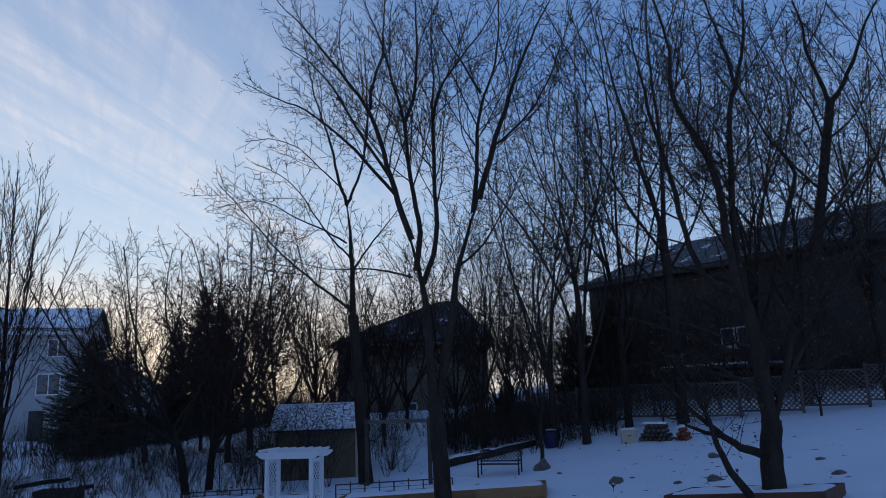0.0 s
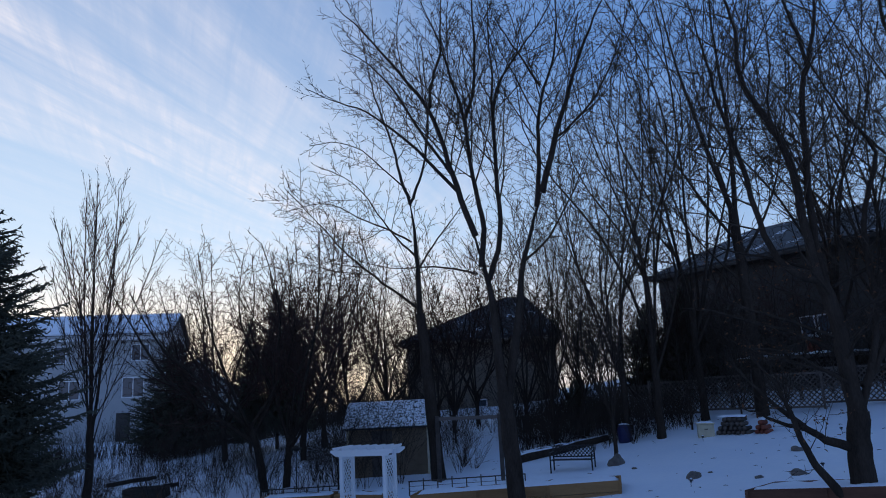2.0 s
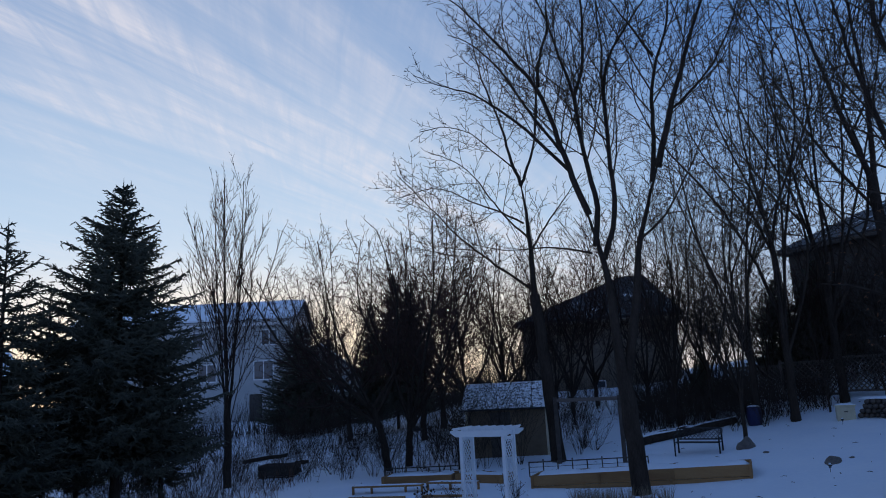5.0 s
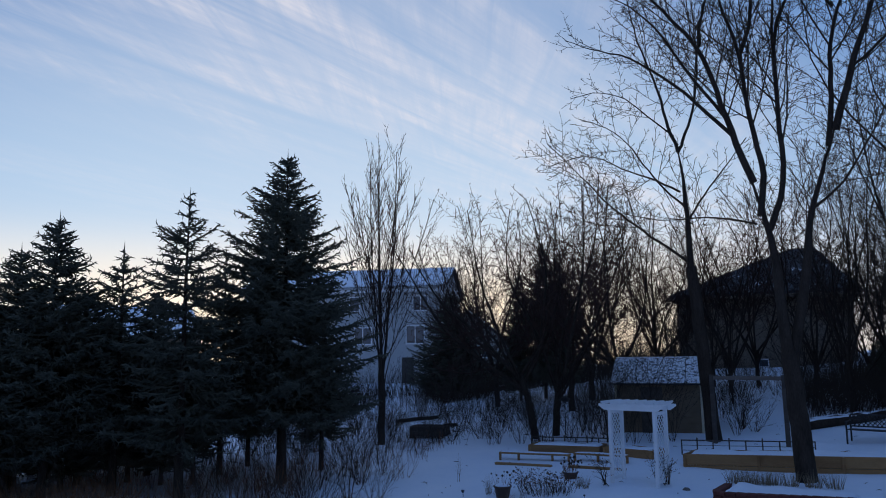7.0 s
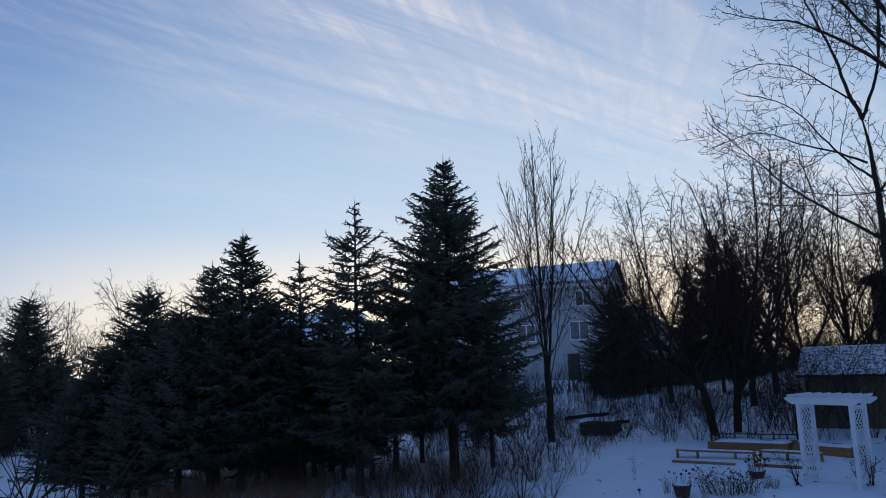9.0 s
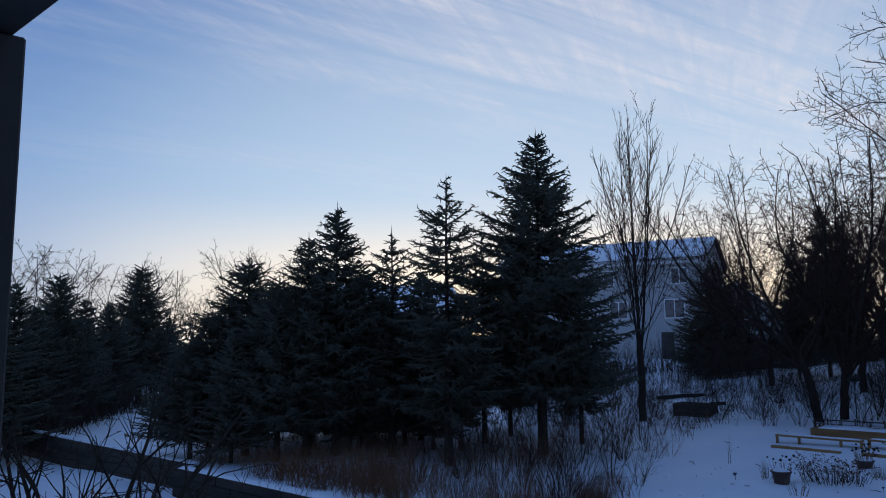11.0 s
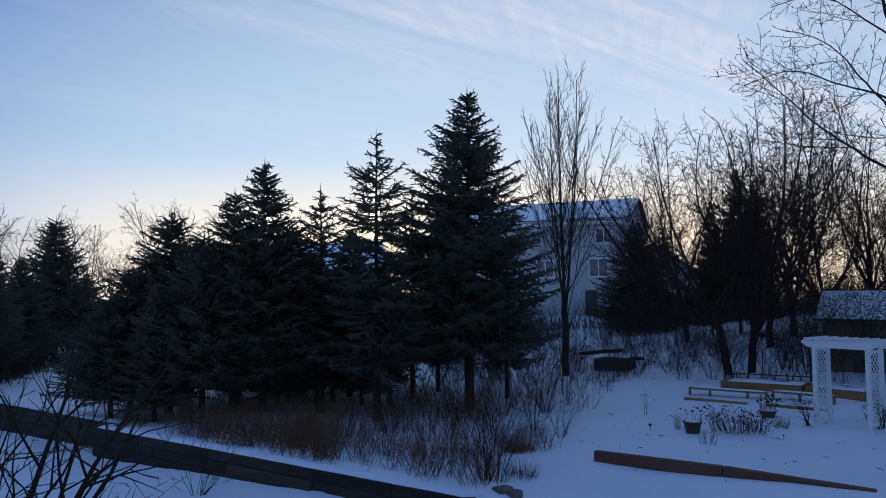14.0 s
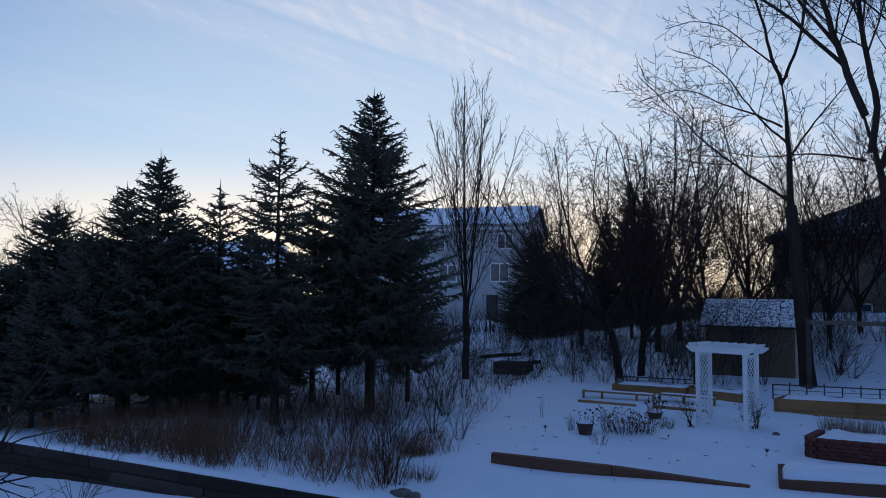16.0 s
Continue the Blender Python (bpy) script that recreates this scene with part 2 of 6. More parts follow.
def tubes(lines, sides):
    """Verts and quads of tapering tubes: lines is a list of (points, radii), all swept with the same number of sides."""
    groups = {}
    for pts, rad in lines:
        groups.setdefault(len(pts), []).append((pts, rad))
    V, F, G, base = [], [], [], 0
    pointed = sides == 3
    ang = 2 * np.pi * np.arange(sides) / sides
    for n, group in groups.items():
        P = np.array([g[0] for g in group], dtype=np.float64)
        R = np.array([g[1] for g in group], dtype=np.float64)
        T = np.gradient(P, axis=1)
        T /= np.linalg.norm(T, axis=2, keepdims=True) + 1e-9
        ref = np.where(np.abs(T[:, :1, 2:3]) > 0.8, np.array([[[1.0, 0, 0]]]), np.array([[[0, 0, 1.0]]]))
        U = np.cross(T, np.broadcast_to(ref, T.shape))
        U /= np.linalg.norm(U, axis=2, keepdims=True) + 1e-9
        W = np.cross(T, U)
        ring = P[:, :, None] + R[:, :, None, None] * (np.cos(ang)[:, None] * U[:, :, None] + np.sin(ang)[:, None] * W[:, :, None])
        m = len(group)
        if pointed:
            ring = ring[:, :-1]
            n -= 1
        idx = base + np.arange(m * n * sides).reshape(m, n, sides)
        a, b = idx[:, :-1], idx[:, 1:]
        F.append(np.stack([a, np.roll(a, -1, 2), np.roll(b, -1, 2), b], -1).reshape(-1, 4))
        V.append(ring.reshape(-1, 3))
        base += m * n * sides
        if pointed:
            last = idx[:, -1]
            tip = np.broadcast_to((base + np.arange(m))[:, None], last.shape)
            G.append(np.stack([last, np.roll(last, -1, 1), tip], -1).reshape(-1, 3))
            V.append(P[:, -1])
            base += m
    return np.concatenate(V), [np.concatenate(F)] + ([np.concatenate(G)] if G else [])

# ---- ground ----


def soft(v, k):
    """max(v, 0) with a rounded corner k wide."""
    return k * np.log1p(np.exp(np.clip(np.asarray(v, dtype=float) / k, -60, 60)))


def step(v, k):
    """0 to 1 across v = 0, k wide."""
    return 1 / (1 + np.exp(-np.clip(np.asarray(v, dtype=float) / k, -60, 60)))


def wall_line(x):
    return 8.75 + 0.09 * (np.minimum(x, -7.0) + 7.0)


def terrain(x, y):
    x, y = np.asarray(x, dtype=float), np.asarray(y, dtype=float)
    right = 0.115 * soft(np.minimum(x, 30), 1.2)
    back = soft(np.minimum(y, 48) - 20, 2.0) * (0.03 + 0.072 * step(x + 11, 3.0))
    z = right + back - 0.06
    # bank between the garden and the neighbours behind it
    z = z + 0.55 * step(y - 36, 1.5) * step(-x - 8, 2.5)
    # lower lawn in front of the timber wall
    low = step(wall_line(x) + 0.22 + 0.5 * (x < -17.5) - y, 0.03 + 0.8 * step(x + 6.6, 0.2)) * step(-5.6 - x, 0.5)
    z = z + 0.16 * np.exp(-((y - wall_line(x)) / 2.6) ** 2) * step(-6.9 - x, 0.3)
    z = z - (0.34 + 0.26 * step(-x - 13, 1.5)) * low
    front = step(12.3 + 0.08 * (x + 6.5) - y, 0.25) * step(x + 6.2, 0.4) * step(14 - x, 4)
    z = z - 0.22 * front
    # far left: field that falls away, low far hills
    z = z - 0.4 * step(-x - 26, 4) * step(40 - y, 6)
    far = np.hypot(x, y)
    return z - 0.01 * soft(far - 120, 20)


def ground(x, y):
    return float(terrain(x, y))


def make_ground():
    u = np.linspace(-1, 1, 330)
    xs = 14 * np.sinh(4.2 * u) * 1.15 - 3
    v = np.linspace(-0.62, 1, 330)
    ys = 12 + 14 * np.sinh(4.2 * v) * 1.15
    X, Y = np.meshgrid(xs, ys, indexing="ij")
    Z = terrain(X, Y)
    flat = np.stack([X.ravel(), Y.ravel(), Z.ravel()], 1)
    near = np.hypot(flat[:, 0], flat[:, 1]) < 60
    for i in np.nonzero(near)[0]:
        p = Vector(flat[i])
        rough = 1.0 + 1.2 * (p.x < -8.5 and 9 < p.y < 34)
        flat[i, 2] += 0.035 * rough * noise.noise(p * 0.45) + 0.014 * rough * noise.noise(p * 1.9)
    n, m = X.shape
    idx = np.arange(n * m).reshape(n, m)
    F = np.stack([idx[:-1, :-1], idx[1:, :-1], idx[1:, 1:], idx[:-1, 1:]], -1).reshape(-1, 4)
    ob = part("ground", fast_mesh("ground", flat, F), SNOW, None)
    return tagged(ob, "snow-covered garden ground rising towards the neighbours", "ground", kind="structure")


make_ground()

# ---- trees ----


def grow(rng, out, p, d, length, r, level, depth, lift, gnarl, density, ratio=0.55, spread=(28, 55)):
    """A branch with its side branches: appends (level, points, radii) to out."""
    n = max(3, int(length / 0.35) + 1) if level < 2 else (4 if level < depth - 1 else 3 if level < depth else 2)
    n = min(n, 8)
    pts, rad, side = [p], [r], []
    q, seg = np.array(p, dtype=float), length / (n - 1)
    d = np.array(d, dtype=float)
    for i in range(1, n):
        d = d + rng.normal(0, gnarl, 3) + np.array([0, 0, lift * seg])
        d /= np.linalg.norm(d)
        q = q + d * seg
        pts.append(q.copy())
        rad.append(max(r * (1 - 0.8 * i / (n - 1)), 0.0036))
        side.append(d.copy())
    out.append((level, pts, rad))
    if level >= depth:
        return
    children(rng, out, pts, rad, length, level, depth, lift, gnarl, density, ratio, spread)


def children(rng, out, pts, rad, length, level, depth, lift, gnarl, density, ratio, spread, start=0.18):
    count = max(2, int(length * density * (1.0 + 0.35 * level)))
    pts = np.array(pts)
    turn = rng.uniform(0, 6.28)
    for c in range(count):
        s = start + (1 - start) * (c + rng.uniform(0, 1)) / count
        f = s * (len(pts) - 1)
        i = min(int(f), len(pts) - 2)
        base = pts[i] + (pts[i + 1] - pts[i]) * (f - i)
        t = pts[i + 1] - pts[i]
        t = t / (np.linalg.norm(t) + 1e-9)
        turn += 2.4 + rng.normal(0, 0.4)
        u = np.cross(t, [0.3, 0.2, 0.9])
        u /= np.linalg.norm(u) + 1e-9
        w = np.cross(t, u)
        a = radians(rng.uniform(*spread))
        d = t * math.cos(a) + (u * math.cos(turn) + w * math.sin(turn)) * math.sin(a)
        ln = length * ratio * (1.1 - 0.65 * s) * rng.uniform(0.7, 1.25)
        rr = min(rad[i] * 0.62, 0.004 + ln * 0.0095)
        if ln > 0.12:
            grow(rng, out, base, d, ln, rr, level + 1, depth, lift, gnarl, density, ratio, spread)


def leaves(rng, tips, size):
    """Small curled leaf blades hung at the tips, in one mesh."""
    V, F = [], []
    for t in tips:
        for _ in range(2):
            a, b = rng.uniform(0, 6.28), rng.uniform(-0.8, 0.3)
            u = np.array([math.cos(a), math.sin(a), b]) * size * rng.uniform(0.6, 1.3)
            w = np.array([-math.sin(a), math.cos(a), 0.3]) * size * 0.35
            p = np.array(t) + rng.normal(0, 0.02, 3)
            k = len(V)
            V += [p, p + u * 0.5 + w, p + u + np.array([0, 0, -size * 0.3]), p + u * 0.5 - w]
            F.append((k, k + 1, k + 2, k + 3))
    return fast_mesh("dry_leaf", np.array(V), np.array(F))


FINE = dict(space=(0.30, 0.19, 0.16), ratio=(0.52, 0.48, 0.5), longest=(4.0, 1.5, 0.45), angle=((28, 50), (34, 62), (40, 75)), gnarl=(0.09, 0.14, 0.2), lift=(0.10, 0.09, 0.12))
WOODS = dict(space=(0.55, 0.36, 0.34), ratio=(0.50, 0.50, 0.5), longest=(3.6, 1.6, 0.6), angle=((28, 56), (34, 66), (38, 74)), gnarl=(0.16, 0.22, 0.25), lift=(0.08, 0.08, 0.10))
GNARLED = dict(space=(0.24, 0.17, 0.15), ratio=(0.52, 0.5, 0.5), longest=(3.2, 1.4, 0.42), angle=((32, 62), (38, 72), (40, 80)), gnarl=(0.16, 0.20, 0.25), lift=(0.06, 0.04, 0.06))
RISING = dict(space=(0.34, 0.23, 0.23), ratio=(0.48, 0.42, 0.4), longest=(2.4, 1.1, 0.5), angle=((16, 32), (16, 34), (18, 38)), gnarl=(0.035, 0.05, 0.08), lift=(0.08, 0.10, 0.12))
SPARSE = dict(space=(0.26, 0.20, 0.20), ratio=(0.60, 0.48, 0.45), longest=(3.2, 1.3, 0.42), angle=((34, 60), (38, 66), (40, 75)), gnarl=(0.10, 0.15, 0.2), lift=(0.08, 0.08, 0.1))


def sprout(rng, out, P, R, level, style, slim, start=0.2):
    """Side branches along a branch, and theirs in turn: appends (level, points, radii) to out."""
    P = np.asarray(P)
    steps = np.linalg.norm(np.diff(P, axis=0), axis=1)
    total = float(steps.sum())
    along = np.concatenate([[0], np.cumsum(steps)])
    count = int(total * (1 - start) / style["space"][level] + rng.uniform(0, 1))
    turn = rng.uniform(0, 6.28)
    n = (6, 4, 3)[level]
    lo, hi = style["angle"][level]
    for c in range(count):
        at = total * (start + (1 - start) * (c + rng.uniform(0, 1)) / count)
        i = min(max(int(np.searchsorted(along, at)) - 1, 0), len(P) - 2)
        t = (P[i + 1] - P[i]) / (steps[i] + 1e-9)
        base = P[i] + t * (at - along[i])
        turn += 2.4 + rng.normal(0, 0.5)
        u = np.array([t[1] * 0.9 - t[2] * 0.2, t[2] * 0.3 - t[0] * 0.9, t[0] * 0.2 - t[1] * 0.3])
        u /= math.sqrt(u @ u) + 1e-9
        w = np.array([t[1] * u[2] - t[2] * u[1], t[2] * u[0] - t[0] * u[2], t[0] * u[1] - t[1] * u[0]])
        a = radians(rng.uniform(lo, hi))
        d = t * math.cos(a) + (u * math.cos(turn) + w * math.sin(turn)) * math.sin(a)
        ln = min(style["ratio"][level] * (0.3 * total + 0.75 * (total - at)), style["longest"][level]) * rng.uniform(0.45, 1.2)
        if ln < 0.08:
            continue
        r = max(min(R[i] * 0.55, 0.002 + ln * 0.0068), slim)
        seg = ln / (n - 1)
        wobble = rng.normal(0, style["gnarl"][level], (n - 1, 3))
        pts, rad, q = [base], [r], base
        for k in range(n - 1):
            d = d + wobble[k]
            d[2] += style["lift"][level]
            d = d / math.sqrt(d @ d)
            q = q + d * seg
            pts.append(q)
            rad.append(max(r * (1 - 0.75 * (k + 1) / (n - 1)), slim * 0.8))
        out.append((level + 1, pts, rad))
        if level < 2:
            sprout(rng, out, pts, rad, level + 1, style, slim, 0.12)


def bare_tree(name, place, limbs, seed, label, trunk_r, style, slim=0.005, category="tree", bark=None, twig=None, group="", limb_start=0.2, leafy=0):
    """Limbs are given by a few (x, y, z) turning points each, with the thickness where they begin; those as stout as trunk_r stay bare."""
    rng = np.random.default_rng(seed)
    out = []
    for r0, *pts in limbs:
        P = np.array(pts, dtype=float)
        m = max(7, 3 * len(P))
        s = np.linspace(0, len(P) - 1, m)
        Q = np.stack([np.interp(s, range(len(P)), P[:, k]) for k in range(3)], 1)
        for _ in range(2):
            Q[1:-1] = (Q[:-2] + 2 * Q[1:-1] + Q[2:]) / 4
        Q[1:-1] += rng.normal(0, 0.012, Q[1:-1].shape)
        stem = r0 >= trunk_r
        R = [0.92 * r0 * (1.2 if i == 0 else 1 - 0.22 * i / (m - 1)) if stem else max(0.8 * r0 * (1 - 0.88 * i / (m - 1)), slim * 1.5) for i in range(m)]
        out.append((0, list(Q), R))
        if not stem:
            sprout(rng, out, Q, R, 0, style, slim, limb_start if r0 < 0.15 else 0.55)
    thick = [(p, r) for lv, p, r in out if lv < 1]
    thin = [(p, r) for lv, p, r in out if lv > 0]
    ob = thing(name, place, label, category, group)
    part("trunk", fast_mesh("trunk", *tubes(thick, 8)), bark or BARK, ob)
    part("crown", fast_mesh("crown", *tubes(thin, 3)), twig or TWIG, ob)
    if leafy:
        tips = [p[-1] for p, r in thin if p[-1][2] < 5.5]
        part("dry_leaf", leaves(rng, [tips[i] for i in rng.integers(0, len(tips), leafy)], 0.06), DEADLEAF, ob)["kind"] = "stuff"
    return ob


def fan_limbs(rng, height, trunk_h, width, count, trunk_r):
    """A trunk that parts into rising limbs."""
    limbs = [(trunk_r, (0, 0, -0.1), (0.03, 0, trunk_h * 0.5), (0, 0.03, trunk_h))]
    for i in range(count):
        a = 6.283 * (i + rng.uniform(0, 0.7)) / count
        w = width * rng.uniform(0.45, 1.0)
        h = height * rng.uniform(0.8, 1.0)
        s = trunk_h * rng.uniform(0.45, 1.0)
        j = rng.normal(0, 0.21 * width, 6)
        limbs.append((trunk_r * rng.uniform(0.4, 0.62), (0, 0, s), (0.35 * w * math.cos(a) + 0.6 * j[0], 0.35 * w * math.sin(a) + 0.6 * j[1], s + 0.3 * (h - s)),
                      (0.7 * w * math.cos(a + 0.2) + j[2], 0.7 * w * math.sin(a + 0.2) + j[3], s + 0.65 * (h - s)), (w * math.cos(a) + j[4], w * math.sin(a) + j[5], h)))
    return limbs


def spruce_mesh(seed, height, profile, bare, whorls, per, dens, droop=0.30, fuzz=0.021, subs=True, gap=0.0):
    """Trunk and boughs of a spruce. profile: (share of the way down, reach of the boughs in metres); gap: share of boughs broken off."""
    rng = np.random.default_rng(seed)
    trunk = [([(0, 0, -0.3), (0, 0, height * 0.4), (0.02, 0, height * 0.75), (0, 0, height)], [0.013 * height + 0.04, 0.010 * height, 0.005 * height, 0.008])]
    down, reach = zip(*profile)
    shoots = []
    up = np.array([0, 0, 1.0])
    for w in range(whorls):
        g = ((w + rng.uniform(0.1, 0.9)) / whorls) ** 1.08
        z = height - 0.12 - (height - bare) * g
        n = max(3, int(per * (0.6 + 0.5 * g) + rng.uniform(0, 1)))
        off = rng.uniform(0, 6.28)
        for k in range(n):
            if rng.uniform() < gap:
                continue
            a = off + 6.283 * k / n + rng.normal(0, 0.25)
            ln = float(np.interp(g, down, reach)) * rng.uniform(0.62, 1.14)
            zb = z + rng.normal(0, 0.09)
            fwd = np.array([math.cos(a), math.sin(a), 0])
            side = np.array([-math.sin(a), math.cos(a), 0])
            rise = 0.42 - 0.85 * min(g / 0.5, 1.0) * (0.45 + droop) - 0.25 * max(g - 0.5, 0) + rng.normal(0, 0.10)
            bend = 0.08 + 0.14 * min(g / 0.4, 1.0)
            sway = rng.normal(0, 0.08)
            pts = [fwd * ln * t + side * sway * ln * t * t + up * (zb + ln * (rise * t + bend * t ** 2.4)) for t in np.linspace(0, 1, 6)]
            shoots.append((pts, [0.016 + 0.012 * ln, 0.026, 0.026, 0.024, 0.020, 0.003]))
            m = max(4, int(ln * dens * 2))
            for j in range(m):
                t = 0.14 + 0.84 * (j + rng.uniform(0, 1)) / m
                i = min(int(t * 5), 4)
                base = pts[i] + (pts[i + 1] - pts[i]) * (t * 5 - i)
                tl = min(0.10 + 0.34 * ln * (1.02 - t), 0.62) * rng.uniform(0.5, 1.2)
                sd = side * (1 if j % 2 else -1)
                ahead = (pts[i + 1] - pts[i]) / (np.linalg.norm(pts[i + 1] - pts[i]) + 1e-9)
                d = ahead * rng.uniform(0.5, 1.0) + sd * rng.uniform(0.35, 0.9) + up * rng.uniform(-0.75, 0.25)
                d /= np.linalg.norm(d)
                e = base + d * tl
                shoots.append(([base, e], [fuzz * 1.25, 0.002]))
                if subs:
                    for q in range(max(1, int(tl / 0.085))):
                        c = base + d * tl * rng.uniform(0.1, 0.95)
                        v = d * rng.uniform(0.3, 0.9) + rng.normal(0, 0.6, 3)
                        v /= np.linalg.norm(v)
                        shoots.append(([c, c + v * rng.uniform(0.06, 0.17)], [fuzz, 0.002]))
    for k in range(26):
        f = rng.uniform(0, 0.6)
        c = np.array([0, 0, height - 0.05 - f])
        a = rng.uniform(0, 6.28)
        shoots.append(([c, c + np.array([math.cos(a) * 0.6, math.sin(a) * 0.6, 0.8]) * (0.07 + 0.22 * f)], [0.018, 0.003]))
    shoots.append(([np.array([0, 0, height - 0.5]), np.array([0, 0, height - 0.1]), np.array([0, 0, height + 0.28])], [0.03, 0.022, 0.004]))
    # dead lower boughs, bare and drooping
    for k in range(16):
        a, z = rng.uniform(0, 6.28), rng.uniform(bare * 0.45, bare + 0.3)
        ln = rng.uniform(0.4, 1.5)
        shoots.append(([np.array([0, 0, z]), np.array([math.cos(a) * ln * 0.5, math.sin(a) * ln * 0.5, z - 0.06 * ln]), np.array([math.cos(a) * ln, math.sin(a) * ln, z - 0.25 * ln])], [0.016, 0.011, 0.003]))
    a = fast_mesh("trunk", *tubes([(np.array(p), r) for p, r in trunk], 8))
    b = fast_mesh("foliage", *tubes(shoots, 3))
    a.materials.append(BARK)
    b.materials.append(NEEDLE)
    return a, b, height


SPRUCE_LABEL = "dark green spruce with drooping boughs, standing in snow"


def spruce(meshes, place, turn, sx, sz, label=SPRUCE_LABEL):
    m = Matrix.Translation(place) @ pose(0, 0, 0, 0, 0, turn) @ Matrix.Diagonal((sx, sx, sz, 1))
    ob = thing("spruce_tree", m, label, "tree", "spruces along the slope")
    part("trunk", meshes[0], BARK, ob)
    part("foliage", meshes[1], NEEDLE, ob)
    return ob


def make_spruces():
    # broad = the tallest one, airy = sparse tiers with the trunk showing, young = open and upturned, tight = narrow dense top
    broad = spruce_mesh(1, 9.2, [(0, 0.15), (0.10, 0.62), (0.33, 1.62), (0.55, 2.4), (0.8, 2.7), (1, 2.4)], 1.9, 42, 12, 9.0, 0.14)
    airy = spruce_mesh(2, 7.9, [(0, 0.10), (0.12, 0.62), (0.28, 1.2), (0.5, 1.5), (0.8, 1.8), (1, 1.8)], 1.6, 24, 8, 10.0, 0.20, gap=0.12)
    young = spruce_mesh(3, 6.3, [(0, 0.10), (0.1, 0.42), (0.2, 0.8), (0.5, 1.35), (1, 1.8)], 1.4, 21, 7, 9.0, 0.02)
    tight = spruce_mesh(4, 7.0, [(0, 0.15), (0.08, 0.45), (0.22, 0.75), (0.36, 1.1), (0.6, 1.7), (1, 2.2)], 1.6, 36, 11, 8.0, 0.12)
    stout = spruce_mesh(5, 5.8, [(0, 0.25), (0.06, 0.5), (0.2, 0.85), (0.45, 1.6), (0.8, 2.2), (1, 2.2)], 1.2, 34, 12, 7.0, 0.05)
    dense = spruce_mesh(6, 8.0, [(0, 0.15), (0.2, 0.95), (0.5, 1.8), (1, 2.5)], 1.3, 32, 11, 6.5, 0.12, 0.055, False)
    # az, distance, top elevation, mesh, width factor
    rows = [
        (38.35, 20.8, 15.9, broad, 1.0),
        (45.6, 19.0, 12.55, airy, 1.0),
        (42.8, 22.5, 8.4, airy, 0.85),
        (50.0, 20.5, 8.35, young, 1.0),
        (54.3, 20.6, 10.25, tight, 1.0),
        (56.5, 21.0, 7.9, tight, 1.1),
        (61.0, 22.0, 6.0, stout, 1.05),
        (52.2, 22.8, 5.6, stout, 1.0),
        (47.7, 24.0, 5.3, dense, 0.95),
        (58.7, 20.2, 4.7, stout, 1.05),
        (63.6, 21.5, 2.2, stout, 1.2),
        (64.9, 21.0, 0.2, stout, 1.2),
        (68.6, 46.0, 5.3, stout, 0.95),
        (73.9, 34.0, 4.6, stout, 0.9),
        (76.5, 30.0, 4.0, dense, 1.0),
        (50.5, 26.5, 3.4, dense, 1.2),
        (55.0, 26.0, 4.2, dense, 1.25),
        (59.5, 26.0, 2.8, dense, 1.2),
        (62.4, 25.0, 1.2, dense, 1.2),
        (62.0, 20.0, 1.0, dense, 1.0),
    ]
    rows += [
        (56.0, 22.8, 2.6, dense, 1.2),
        (53.2, 21.8, 2.6, dense, 1.1),
        (49.0, 22.6, 2.2, dense, 1.1),
        (46.8, 21.8, 1.4, dense, 1.0),
        (44.6, 21.4, 1.2, airy, 1.0),
        (45.4, 27.0, 2.4, dense, 1.1),
        (35.4, 22.6, 4.3, airy, 0.95),
        (40.8, 24.5, 4.2, airy, 1.0),
        (66.6, 48.0, 1.6, dense, 1.3),
        (70.6, 41.0, 2.6, dense, 1.2),
        (72.2, 38.0, 2.9, dense, 1.1),
        (75.2, 31.5, 2.4, dense, 1.2),
        (78.0, 28.0, 3.6, dense, 1.2),
        (80.5, 26.0, 3.0, dense, 1.2),
    ]
    for az, d, el, meshes, w in rows:
        p = polar(az, d)
        k = (EYE + d * math.tan(radians(el)) - p.z - 0.12) / meshes[2]
        spruce(meshes, p, az * 37 % 360, k * w, k)
    # dark spruces among the neighbours' trees
    for az, d, el, meshes, w in ((-10.5, 36, 6.2, dense, 1.1), (-13.2, 37, 7.3, dense, 1.1), (-5.0, 33, 1.0, stout, 0.9),
                                 (18.1, 38, 8.8, tight, 0.62), (16.9, 38, 8.0, tight, 0.6), (20.0, 38, 6.8, tight, 0.55), (25.4, 42, 5.1, stout, 1.05), (23.2, 70, 4.0, dense, 1.0)):
        p = polar(az, d)
        p.z -= 0.7 if az > 14 else 0.0   # lowest boughs lie on the snow
        k = (EYE + d * math.tan(radians(el)) - p.z) / meshes[2]
        spruce(meshes, p, az * 51 % 360, k * w, k, "dark spruce standing between bare trees and houses")


make_spruces()


